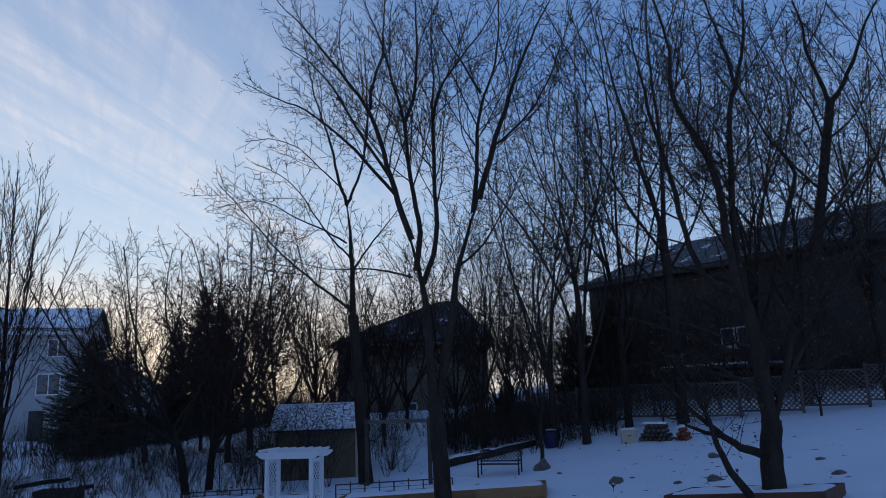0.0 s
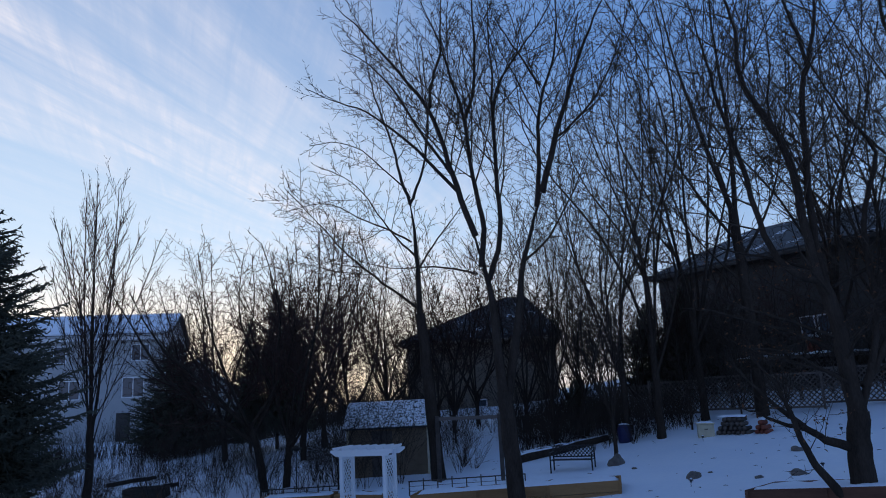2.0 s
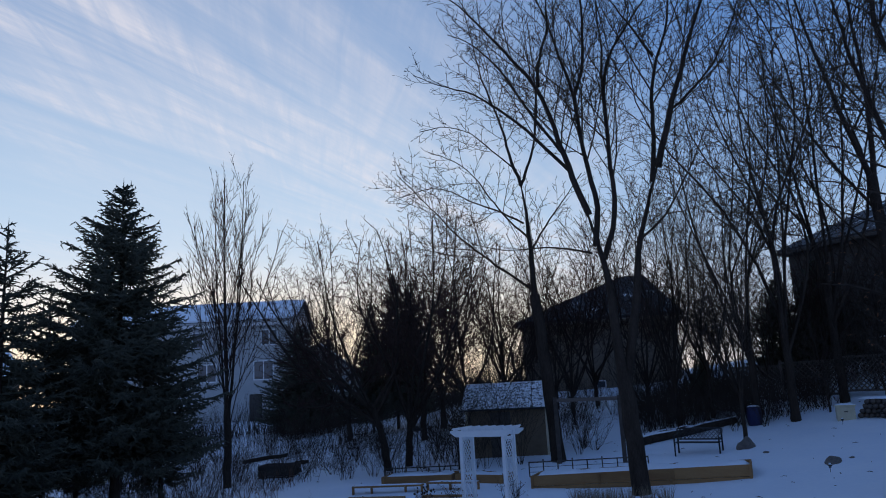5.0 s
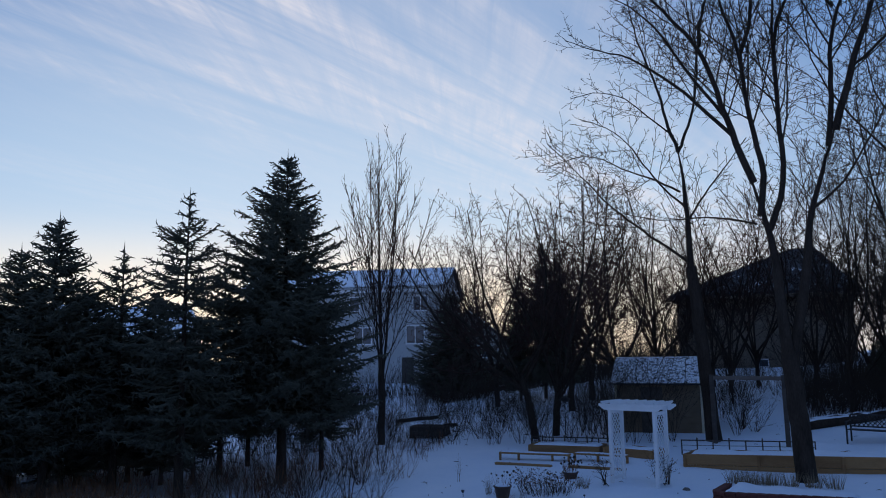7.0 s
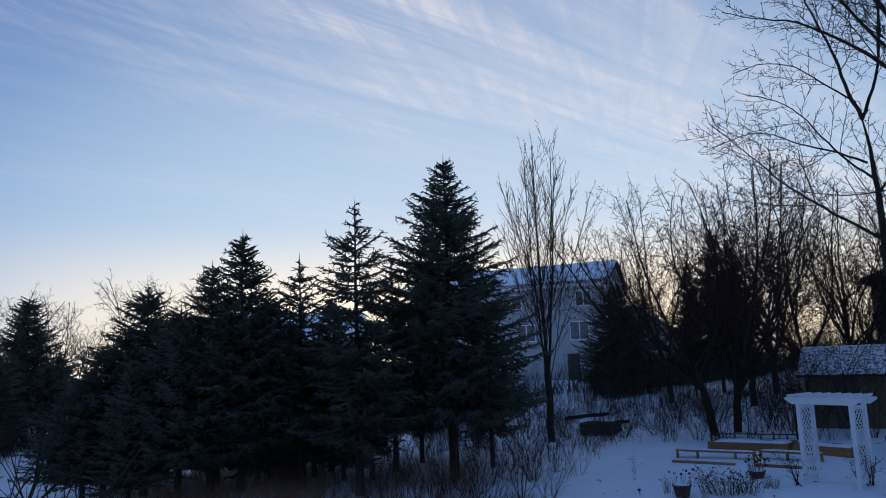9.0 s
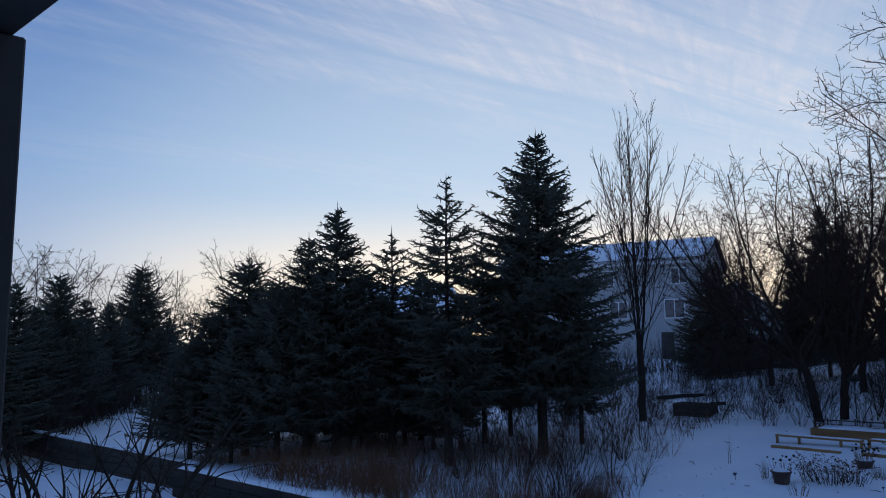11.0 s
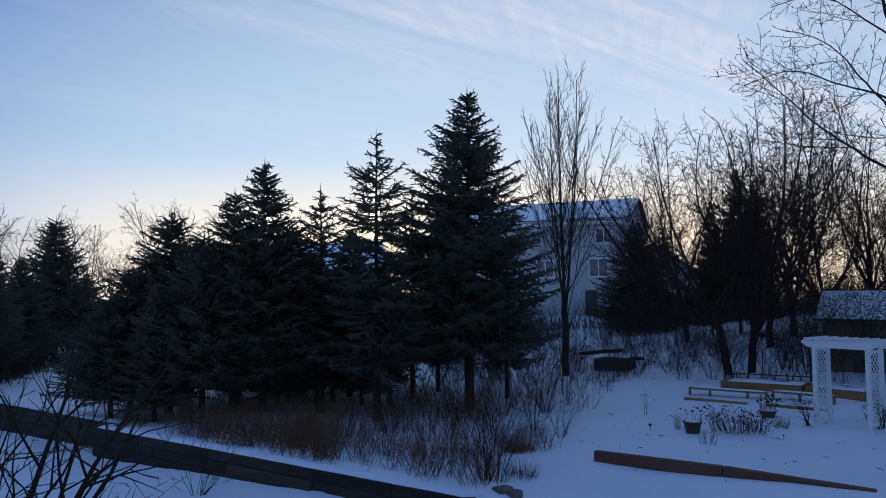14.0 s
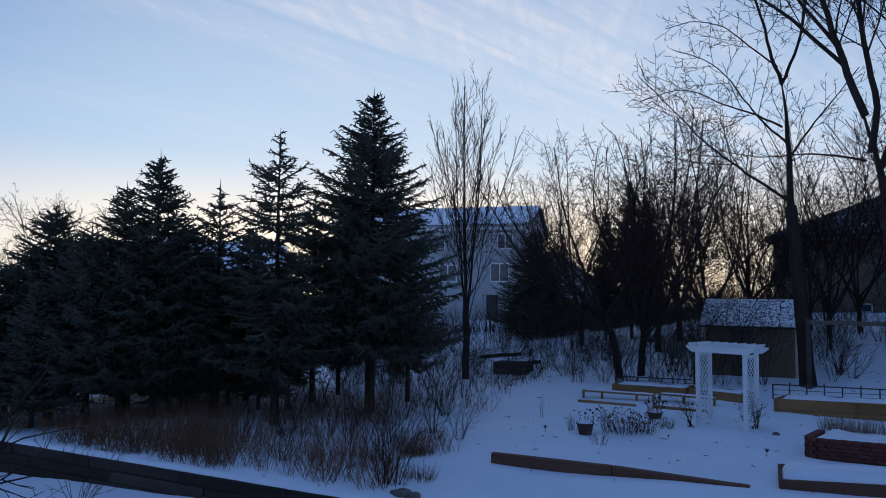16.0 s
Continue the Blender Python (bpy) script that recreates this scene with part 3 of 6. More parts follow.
def make_trees():
    # the big maple by the long bed
    limbs = [
        (0.27, (0.1, 0.0, -0.3), (0.0, 0.0, 2.1), (-0.1, 0.0, 3.3)),
        (0.19, (-0.1, 0.0, 3.1), (-0.2, 0.0, 5.5), (-0.4, 0.0, 6.8), (-0.7, 0.0, 7.9)),
        (0.17, (0.0, 0.1, 3.1), (0.5, 0.1, 5.5), (0.6, 0.1, 6.6), (1.1, 0.2, 8.1), (1.4, 0.2, 9.0)),
        (0.12, (-0.6, 0.0, 7.7), (-1.0, -0.1, 8.9), (-1.3, -0.2, 10.1), (-1.7, -0.3, 11.6), (-2.7, -0.4, 12.9), (-3.5, -0.5, 14.0), (-4.4, -0.6, 15.0)),
        (0.07, (-1.7, -0.3, 11.6), (-1.7, -0.1, 12.4), (-1.3, 0.0, 13.4), (-1.3, 0.1, 14.8), (-1.1, 0.3, 17.0)),
    ]
    limbs += [
        (0.11, (-0.5, 0.0, 6.8), (-0.3, 0.0, 8.0), (-0.6, 0.1, 9.3), (-0.7, 0.1, 11.3), (-1.1, 0.2, 12.8), (-1.4, 0.2, 14.1), (-2.1, 0.3, 15.9)),
        (0.08, (-0.7, 0.2, 11.4), (-0.4, 0.4, 12.2), (-0.3, 0.6, 13.8), (-0.3, 0.8, 15.7), (-0.3, 1.0, 18.1)),
        (0.1, (-0.3, 0.0, 6.4), (0.2, 0.1, 7.8), (0.1, 0.2, 9.3), (0.1, 0.3, 11.5), (0.3, 0.5, 12.5), (1.0, 0.6, 13.5), (1.8, 0.7, 14.5), (2.5, 0.8, 16.0)),
        (0.05, (0.1, 0.5, 11.6), (0.2, 0.7, 13.1), (0.1, 1.0, 14.8), (0.4, 1.2, 17.4)),
    ]
    limbs += [
        (0.12, (1.4, 0.2, 8.9), (1.9, 0.0, 10.6), (2.2, -0.2, 11.3), (2.7, -0.3, 12.7), (3.2, -0.5, 13.8), (3.9, -0.7, 15.0)),
        (0.09, (1.2, 0.2, 8.5), (1.4, 0.3, 10.0), (1.4, 0.3, 11.1), (1.7, 0.4, 12.2), (2.2, 0.5, 13.4), (2.3, 0.5, 15.5), (2.6, 0.6, 17.3)),
        (0.05, (1.6, 0.4, 12.3), (1.0, 0.3, 13.4), (0.5, 0.3, 14.3), (0.1, 0.2, 15.3)),
        (0.07, (-1.0, 0.0, 9.0), (-2.0, -0.2, 10.2), (-2.8, -0.3, 11.0), (-3.6, -0.5, 11.6), (-4.5, -0.6, 11.9), (-5.3, -0.8, 12.3)),
    ]
    limbs += [
        (0.04, (-0.6, 0.0, 6.6), (-1.8, -0.2, 6.9), (-2.8, -0.3, 6.8), (-3.9, -0.5, 7.1)),
        (0.06, (1.8, 0.1, 10.4), (2.4, -0.1, 10.8), (3.1, -0.4, 11.4), (3.8, -0.7, 12.7), (4.3, -0.9, 14.2)),
        (0.05, (0.6, 0.1, 6.8), (1.4, 0.2, 7.4), (2.0, 0.3, 8.4), (2.8, 0.5, 9.8), (3.2, 0.6, 11.1)),
        (0.06, (-1.2, 0.0, 9.6), (-2.0, -0.3, 10.8), (-2.8, -0.6, 12.3), (-3.5, -0.9, 13.0), (-4.1, -1.2, 13.2)),
    ]
    bare_tree("maple_tree", polar(0.4, 20.2, 0.0), limbs, 11, "large bare maple with a forked dark trunk in snow", 0.25, FINE, 0.0082)
    # slender tree beside the shed
    limbs = [
        (0.25, (0.2, 0.0, -0.6), (0.0, 0.0, 2.7), (-0.2, 0.0, 5.3)),
        (0.15, (-0.2, 0.0, 5.1), (-0.2, 0.0, 6.9), (-0.3, 0.0, 8.5), (-0.4, 0.0, 9.5)),
        (0.08, (-0.4, 0.0, 9.4), (-0.7, 0.0, 10.3), (-0.9, 0.0, 11.5), (-1.5, 0.0, 13.3), (-1.8, 0.0, 14.8), (-2.1, 0.0, 16.6)),
        (0.08, (-0.4, 0.0, 9.3), (-0.2, 0.0, 9.7), (0.2, 0.1, 10.8), (0.4, 0.1, 12.1), (0.4, 0.2, 13.8), (0.3, 0.2, 15.7)),
    ]
    limbs += [
        (0.065, (-0.3, 0.0, 5.5), (-1.3, -0.1, 6.3), (-2.1, -0.2, 7.0), (-2.8, -0.3, 7.6), (-3.6, -0.4, 8.6), (-4.2, -0.5, 9.3), (-4.9, -0.6, 10.1)),
        (0.05, (-0.3, 0.0, 7.4), (-1.0, -0.1, 8.1), (-1.5, -0.2, 8.9), (-2.1, -0.2, 9.9), (-2.9, -0.3, 10.6), (-3.7, -0.4, 10.9)),
        (0.05, (-0.4, 0.0, 7.9), (-1.3, 0.1, 8.5), (-2.4, 0.2, 9.0), (-3.5, 0.3, 9.8), (-5.2, 0.4, 9.5)),
        (0.05, (-0.2, 0.0, 6.9), (0.5, 0.1, 7.9), (1.2, 0.2, 8.8), (1.8, 0.3, 9.6)),
    ]
    limbs += [
        (0.04, (-0.5, 0.0, 9.9), (-1.3, 0.1, 10.7), (-2.1, 0.1, 11.6), (-3.2, 0.2, 12.1), (-4.2, 0.3, 12.0)),
    ]
    bare_tree("slender_tree", polar(6.45, 25.6, 0.9), limbs, 12, "slim bare tree with sweeping branches beside the shed", 0.2, SPARSE, 0.0108)
    # old fruit tree with low spreading limbs
    limbs = [
        (0.31, (0.0, 0.0, -0.5), (0.1, 0.0, 0.4), (0.1, 0.0, 0.9), (0.2, 0.0, 1.6)),
        (0.21, (0.2, 0.0, 1.4), (0.1, 0.0, 2.6), (0.1, 0.0, 3.4), (-0.1, 0.0, 4.3)),
        (0.14, (-0.1, 0.0, 4.1), (-0.3, 0.0, 5.4), (-0.4, -0.1, 7.2), (-0.7, -0.1, 7.9), (-1.2, -0.1, 8.9), (-1.3, -0.2, 9.6), (-1.2, -0.2, 10.4), (-1.5, -0.3, 11.4), (-1.7, -0.3, 12.5)),
        (0.13, (0.0, 0.0, 3.9), (-0.1, 0.1, 5.3), (0.0, 0.1, 7.2), (0.2, 0.2, 9.0), (0.5, 0.2, 9.7), (0.8, 0.3, 10.7), (0.9, 0.3, 11.9), (1.2, 0.4, 13.3)),
    ]
    limbs += [
        (0.11, (-0.2, 0.0, 4.4), (-0.9, 0.0, 4.7), (-1.2, 0.1, 5.6), (-1.4, 0.1, 7.3), (-1.7, 0.2, 8.5), (-1.8, 0.2, 9.5), (-1.9, 0.3, 10.4), (-2.1, 0.3, 11.6)),
        (0.06, (0.4, 0.2, 9.5), (0.2, 0.2, 10.8), (-0.1, 0.2, 11.7), (-0.2, 0.2, 12.8)),
        (0.11, (0.3, 0.0, 1.7), (0.8, 0.0, 2.9), (1.0, 0.1, 4.1), (1.6, 0.1, 5.6), (2.3, 0.2, 6.2), (3.1, 0.2, 6.9), (3.8, 0.3, 8.0)),
        (0.1, (0.4, 0.0, 2.1), (1.4, 0.1, 3.5), (2.2, 0.1, 4.9), (3.0, 0.2, 5.6), (3.9, 0.2, 6.3)),
    ]
    limbs += [
        (0.09, (1.0, 0.1, 4.1), (0.9, 0.0, 5.7), (1.6, 0.0, 7.2), (0.9, -0.1, 8.0), (0.6, -0.1, 8.8), (0.1, -0.2, 9.8)),
        (0.13, (0.0, 0.0, 0.9), (-0.5, -0.1, 1.0), (-0.9, -0.2, 1.3), (-1.4, -0.2, 1.7), (-1.9, -0.3, 2.2), (-2.3, -0.4, 2.7)),
        (0.07, (-0.9, -0.1, 1.3), (-1.4, -0.2, 1.4), (-1.9, -0.3, 1.7), (-2.3, -0.4, 1.8)),
        (0.12, (-0.5, -0.3, 0.0), (-0.9, -0.4, 0.5), (-1.2, -0.4, 1.1), (-1.3, -0.5, 1.7), (-1.6, -0.5, 2.3), (-2.0, -0.6, 2.9)),
    ]
    limbs += [
        (0.07, (0.1, 0.1, 2.8), (-0.7, 0.2, 3.3), (-1.6, 0.2, 3.6), (-2.4, 0.3, 3.9), (-3.0, 0.4, 4.0)),
        (0.07, (0.6, 0.1, 2.7), (1.5, 0.2, 2.8), (2.5, 0.3, 3.1), (3.5, 0.4, 3.3)),
        (0.06, (0.2, -0.1, 2.1), (-0.6, -0.2, 2.6), (-1.2, -0.4, 2.9), (-1.9, -0.5, 3.0)),
    ]
    for k in range(10):
        a, z = 2.4 * k, 2.0 + 0.28 * k
        w, c, d = 2.2 + 1.3 * ((k * 0.618) % 1), math.cos(2.4 * k), math.sin(2.4 * k)
        limbs.append((0.05, (0.1, 0, z), (0.4 * w * c, 0.25 * w * d, z + 0.5), (0.75 * w * c, 0.5 * w * d, z + 0.8), (w * c, 0.7 * w * d, z + 1.4)))
    bare_tree("apple_tree", polar(-23.2, 17.6, 0.9), limbs, 13, "old bare fruit tree with low crooked limbs on a snowy slope", 0.2, GNARLED, 0.0068, leafy=420)
    # two tall trees above the lattice fence
    limbs = [
        (0.26, (-1.5, 0.0, -0.8), (-0.4, 0.0, 4.9), (0.1, 0.0, 7.2), (0.7, 0.0, 9.8), (1.4, 0.0, 12.8)),
        (0.14, (1.3, 0.0, 12.6), (1.2, 0.0, 13.2), (0.6, 0.0, 15.1), (0.7, 0.0, 16.4), (0.3, 0.0, 17.5), (0.2, 0.0, 19.5)),
        (0.15, (1.4, 0.0, 12.6), (2.0, 0.1, 13.3), (2.9, 0.1, 15.0), (3.7, 0.2, 16.7), (4.3, 0.2, 17.5), (5.3, 0.3, 19.5)),
        (0.08, (0.5, 0.0, 8.7), (-0.6, 0.1, 10.0), (-1.3, 0.2, 11.3), (-1.8, 0.4, 13.0), (-1.8, 0.5, 14.9)),
    ]
    limbs += [
        (0.08, (0.3, 0.0, 7.7), (1.5, -0.1, 9.1), (2.6, -0.3, 10.0), (3.7, -0.4, 10.7)),
        (0.07, (0.9, 0.0, 10.4), (0.7, 0.1, 12.2), (-0.1, 0.2, 13.9), (-0.5, 0.3, 15.5), (-0.7, 0.4, 17.8)),
        (0.07, (1.0, 0.0, 10.9), (2.4, 0.2, 12.0), (3.7, 0.4, 13.6), (4.9, 0.6, 15.5)),
        (0.06, (0.6, 0.0, 15.1), (1.4, 0.1, 16.2), (2.0, 0.1, 17.5), (2.4, 0.2, 19.2)),
    ]
    bare_tree("ash_tree", polar(-28.3, 33.0, 2.4), limbs, 15, "tall bare ash with a forked trunk behind the fruit tree", 0.26, dict(FINE, space=(0.34, 0.24, 0.22)), 0.0115)
    limbs = [(0.26, (0, 0, -0.5), (0, 0, 4.0), (-0.1, 0, 8.0)), (0.15, (-0.1, 0, 7.8), (-0.9, 0, 11.0), (-1.6, 0.2, 14.5), (-2.0, 0.2, 18.0)), (0.14, (-0.05, 0, 7.9), (0.3, 0.2, 11.5), (0.1, 0.3, 15.5), (0.3, 0.3, 19.5)),
             (0.09, (0, 0, 6.5), (-1.5, 0.2, 9.0), (-3.0, 0.3, 12.5), (-3.6, 0.3, 15.5)), (0.08, (0, 0, 6.0), (1.3, -0.2, 8.0), (2.3, -0.2, 11.0), (2.9, -0.2, 15.5)), (0.06, (0, 0, 5.0), (-1.4, -0.3, 6.4), (-2.8, -0.4, 8.5), (-3.8, -0.4, 11.0)),
             (0.06, (-0.5, 0, 9.8), (0.8, 0.3, 12.0), (1.5, 0.3, 16.0))]
    bare_tree("ash_tree", polar(-17.9, 30.5), limbs, 16, "tall bare ash rising above the lattice fence", 0.26, dict(FINE, space=(0.34, 0.24, 0.22)), 0.0115)
    # upright many-stemmed tree before the pale house
    limbs = [(0.16, (0, 0, -0.3), (0.02, 0, 1.5), (0, 0, 2.7)), (0.07, (0, 0, 2.5), (-0.1, 0, 5.0), (-0.15, 0, 8.0), (-0.2, 0.1, 11.3)), (0.07, (0.02, 0, 2.4), (0.3, 0.1, 5.0), (0.5, 0.2, 8.0), (0.55, 0.2, 11.1)),
             (0.055, (-0.02, 0, 2.2), (-0.4, 0.2, 5.0), (-0.75, 0.4, 8.0), (-0.9, 0.6, 10.9)), (0.05, (0.03, 0, 2.6), (0.1, -0.3, 6.0), (0.15, -0.6, 10.4))]
    for i in range(14):
        a, z = 2.4 * i, 2.0 + 0.30 * i
        w = 1.0 + 1.1 * ((i * 0.618) % 1)
        c, d = math.cos(a), math.sin(a)
        limbs.append((0.026, (0.06 * c, 0.06 * d, z), (0.45 * w * c, 0.45 * w * d, z + 1.5), (0.8 * w * c, 0.8 * w * d, z + 3.4), (w * c, w * d, min(z + 5.8, 10.6) - 0.5 * w)))
    bare_tree("upright_tree", polar(30.85, 27.5), limbs, 14, "upright bare tree with many thin rising stems", 0.15, RISING, 0.009, twig=RUSSET, limb_start=0.15)
    # round-headed trees that stand before the set sun
    for seed, az, dist, lean, high, wide, label in ((31, 18.9, 26.8, -2.6, 9.6, 3.6, "bare reddish tree leaning over the snowy bank"), (32, 17.5, 27.2, 0.9, 9.6, 3.2, "bare reddish tree with a rounded twiggy crown"),
                                                    (33, 12.2, 33.0, -1.4, 9.8, 4.0, "bare reddish tree with a forked curving trunk"), (34, 14.6, 36.0, 0.0, 10.2, 3.2, "bare reddish tree with a rounded twiggy crown"),
                                                    (35, 21.8, 37.0, -0.6, 10.2, 3.2, "bare reddish tree with a rounded twiggy crown"), (36, 9.8, 37.0, 0.3, 8.6, 2.8, "bare reddish tree with a rounded twiggy crown"),
                                                    (37, 16.2, 33.0, 0.4, 9.8, 3.4, "bare reddish tree with a rounded twiggy crown")):
        rng = np.random.default_rng(seed)
        p = polar(az, dist)
        fork = rng.uniform(1.6, 2.4)
        top = EYE + dist * math.tan(radians(12.8)) * high / 10 - p.z + 1.5
        mid = lean * 0.22
        limbs = [(0.16, (0, 0, -0.3), (mid * 0.4, 0, fork * 0.5), (mid, 0, fork))]
        for i in range(8):
            a = 0.785 * i + rng.uniform(0, 0.6)
            w = wide * (0.35 + 0.65 * rng.uniform() ** 0.6)
            z1 = top * (1 - 0.34 * (w / wide) ** 2) * rng.uniform(0.88, 1.0)
            c, d = math.cos(a), math.sin(a)
            k = rng.normal(0, 0.34, 4)
            limbs.append((rng.uniform(0.06, 0.10), (mid * 0.9, 0, fork * rng.uniform(0.7, 1.0)), (mid + lean * 0.25 + 0.50 * w * c + k[0], 0.50 * w * d, fork + 0.28 * (z1 - fork)),
                          (mid + lean * 0.5 + 0.88 * w * c + k[1], 0.88 * w * d + k[2], fork + 0.62 * (z1 - fork)), (mid + lean * 0.7 + 1.1 * w * c, 1.1 * w * d + k[3], z1)))
        bare_tree("bare_tree", p, limbs, seed, label, 0.15, dict(WOODS, space=(0.37, 0.26, 0.25), angle=((34, 62), (38, 72), (40, 78))), 0.0118, twig=RUSSET, group="bare trees before the sunset", limb_start=0.15)
    # woods: a few kinds, repeated
    kinds = []
    for seed, h, th, wd, cnt in ((21, 10, 1.6, 3.6, 8), (22, 14, 3.0, 3.2, 7), (23, 15, 3.6, 3.6, 8), (24, 7, 0.9, 2.5, 7)):
        rng = np.random.default_rng(seed)
        style = dict(WOODS, space=(0.5, 0.32, 0.34)) if h < 11 else WOODS
        ob = bare_tree("bare_tree", (0, 0, 0), fan_limbs(rng, h, th, wd, cnt, (0.0095 if h > 10 else 0.0115) * h), seed, "bare tree with dark branching limbs", (0.0094 if h > 10 else 0.0114) * h, style, 0.0115,
                       twig=RUSSET if h == 10 else TWIG, group="bare trees")
        kinds.append((ob, h))
    rng = np.random.default_rng(25)
    far = bare_tree("bare_tree", (0, 0, 0), fan_limbs(rng, 10, 2.2, 3.6, 8, 0.13), 25, "distant bare tree with a rounded pale crown", 0.12, dict(WOODS, space=(0.48, 0.36, 0.36), longest=(2.4, 1.2, 0.5), angle=((34, 62), (38, 72), (40, 78))), 0.016, group="distant bare trees")
    kinds.append((far, 10))
    used = set()
    rows = [
        (23.4, 41, 9.0, 0),
        (8.4, 34, 6.5, 3),
        (-4.2, 36, 12, 0),
        (-5.8, 35, 8.5, 3),
        (-7.8, 36, 8.0, 3),
        (-6.6, 40, 11, 0),
        (-3.2, 31, 6.0, 3),
        (-9.0, 38, 9, 3),
        (0.2, 31, 6.0, 3),
        (6.8, 31, 5.0, 3),
        (4.6, 33, 6.0, 3),
        (-11.8, 34, 8, 3),
        (-14.2, 33.5, 8.5, 3),
        (-17.8, 34, 8.0, 3),
        (-22.5, 34, 8.5, 3),
        (-25.5, 33, 8.0, 3),
        (-28.0, 34, 9.0, 3),
        (-5.0, 41, 8, 3),
        (-3.0, 30, 17, 1),
        (-5.4, 31, 20, 1),
    ]
    rows += [
        (-8.4, 29, 24, 2),
        (-26.5, 34, 27, 2),
        (-10.8, 28.5, 29, 2),
        (-14.0, 31, 30, 2),
        (-1.0, 36, 15, 0),
        (-7.4, 25.5, 18, 1),
        (5.8, 38, 12.0, 0),
        (-2.5, 39, 9.0, 3),
        (8.9, 36, 11.0, 0),
        (-12.4, 38, 9.0, 0),
        (-15.0, 37, 9.5, 3),
        (-18.6, 37, 9.0, 0),
        (-13.8, 35, 7.0, 3),
        (10.2, 25.0, 2.4, 3),
        (13.6, 25.4, 1.8, 3),
        (4.6, 36, 15.0, 0),
        (2.8, 38, 15.5, 0),
        (-33.5, 33, 30, 1),
        (-23.5, 35, 28, 2),
        (-12.8, 34, 13, 0),
    ]
    rows += [
        (-16.0, 33, 12, 3),
        (-9.5, 33, 11, 3),
        (-20.5, 33, 12, 0),
        (-31.0, 36, 26, 2),
        (-13, 29.3, 5.5, 3),
        (-16.5, 29.5, 6.5, 3),
        (-19.5, 29.3, 7, 3),
        (-23.8, 29.5, 6.5, 3),
        (-27, 29.5, 7.5, 3),
        (-31, 29.5, 7.5, 3),
        (59.2, 75, 6.7, 4),
        (61.8, 78, 5.9, 4),
        (67.4, 70, 4.5, 4),
        (70.1, 66, 4.8, 4),
        (74.4, 60, 5.0, 4),
        (78.0, 56, 5.4, 4),
    ]
    for i, (az, dist, el, k) in enumerate(rows):
        p = polar(az, dist)
        ob, h = kinds[k]
        s = (EYE + dist * math.tan(radians(el)) - p.z) / h
        m = Matrix.Translation(p) @ pose(0, 0, 0, 0, 0, i * 67 % 360) @ Matrix.Diagonal((s, s, s, 1))
        if k in used:
            copy_thing(ob, m)
        else:
            used.add(k)
            ob.matrix_basis = m


make_trees()


def far_woods():
    """The bare woods round the horizon, too far off to tell tree from tree."""
    rng = np.random.default_rng(91)
    base = []
    for k in range(3):
        out = []
        for r0, *pts in fan_limbs(rng, 9, 2.0, 3.0, 7, 0.11):
            P = np.array(pts, dtype=float)
            out.append((0, list(P), list(np.linspace(r0, r0 * 0.3, len(P)))))
            if r0 < 0.1:
                children(rng, out, P, list(np.linspace(r0, r0 * 0.3, len(P))), 4.0, 1, 3, 0.05, 0.12, 1.3, 0.6, (28, 60))
        base.append(tubes_by_count(out))
    V, F, T, n = [], [], [], 0
    for i in range(210):
        az = -42 + 140 * (i + rng.uniform(0, 1)) / 210
        d = rng.uniform(85, 130)
        p = np.array(polar(az, d))
        s = rng.uniform(0.6, 1.15) * d / 105
        v, f = base[i % 3]
        a = rng.uniform(0, 6.28)
        R = np.array([[math.cos(a), -math.sin(a), 0], [math.sin(a), math.cos(a), 0], [0, 0, 1]])
        V.append((v @ R.T) * s + p)
        F.append(f[0] + n)
        T.append(f[1] + n)
        n += len(v)
    ob = part("far_woods", fast_mesh("far_woods", np.concatenate(V), [np.concatenate(F), np.concatenate(T)]), TWIG, None)
    tagged(ob, "belt of distant bare woods along the horizon", "woods", kind="stuff")


def tubes_by_count(out):
    return tubes([(p, np.maximum(np.array(r), 0.02)) for lv, p, r in out], 3)


far_woods()

# ---- garden things ----


def spot(az, el):
    """Where a line of sight az degrees to the left and el degrees up meets the ground."""
    lo = 2.0
    while lo < 200 and EYE + lo * math.tan(radians(el)) > polar(az, lo).z:
        lo += 0.05
    return polar(az, lo)


def frame_at(p, q):
    """A pose at p whose x runs level towards q."""
    return Matrix.Translation(p) @ pose(0, 0, 0, 0, 0, math.degrees(math.atan2(q.y - p.y, q.x - p.x)))


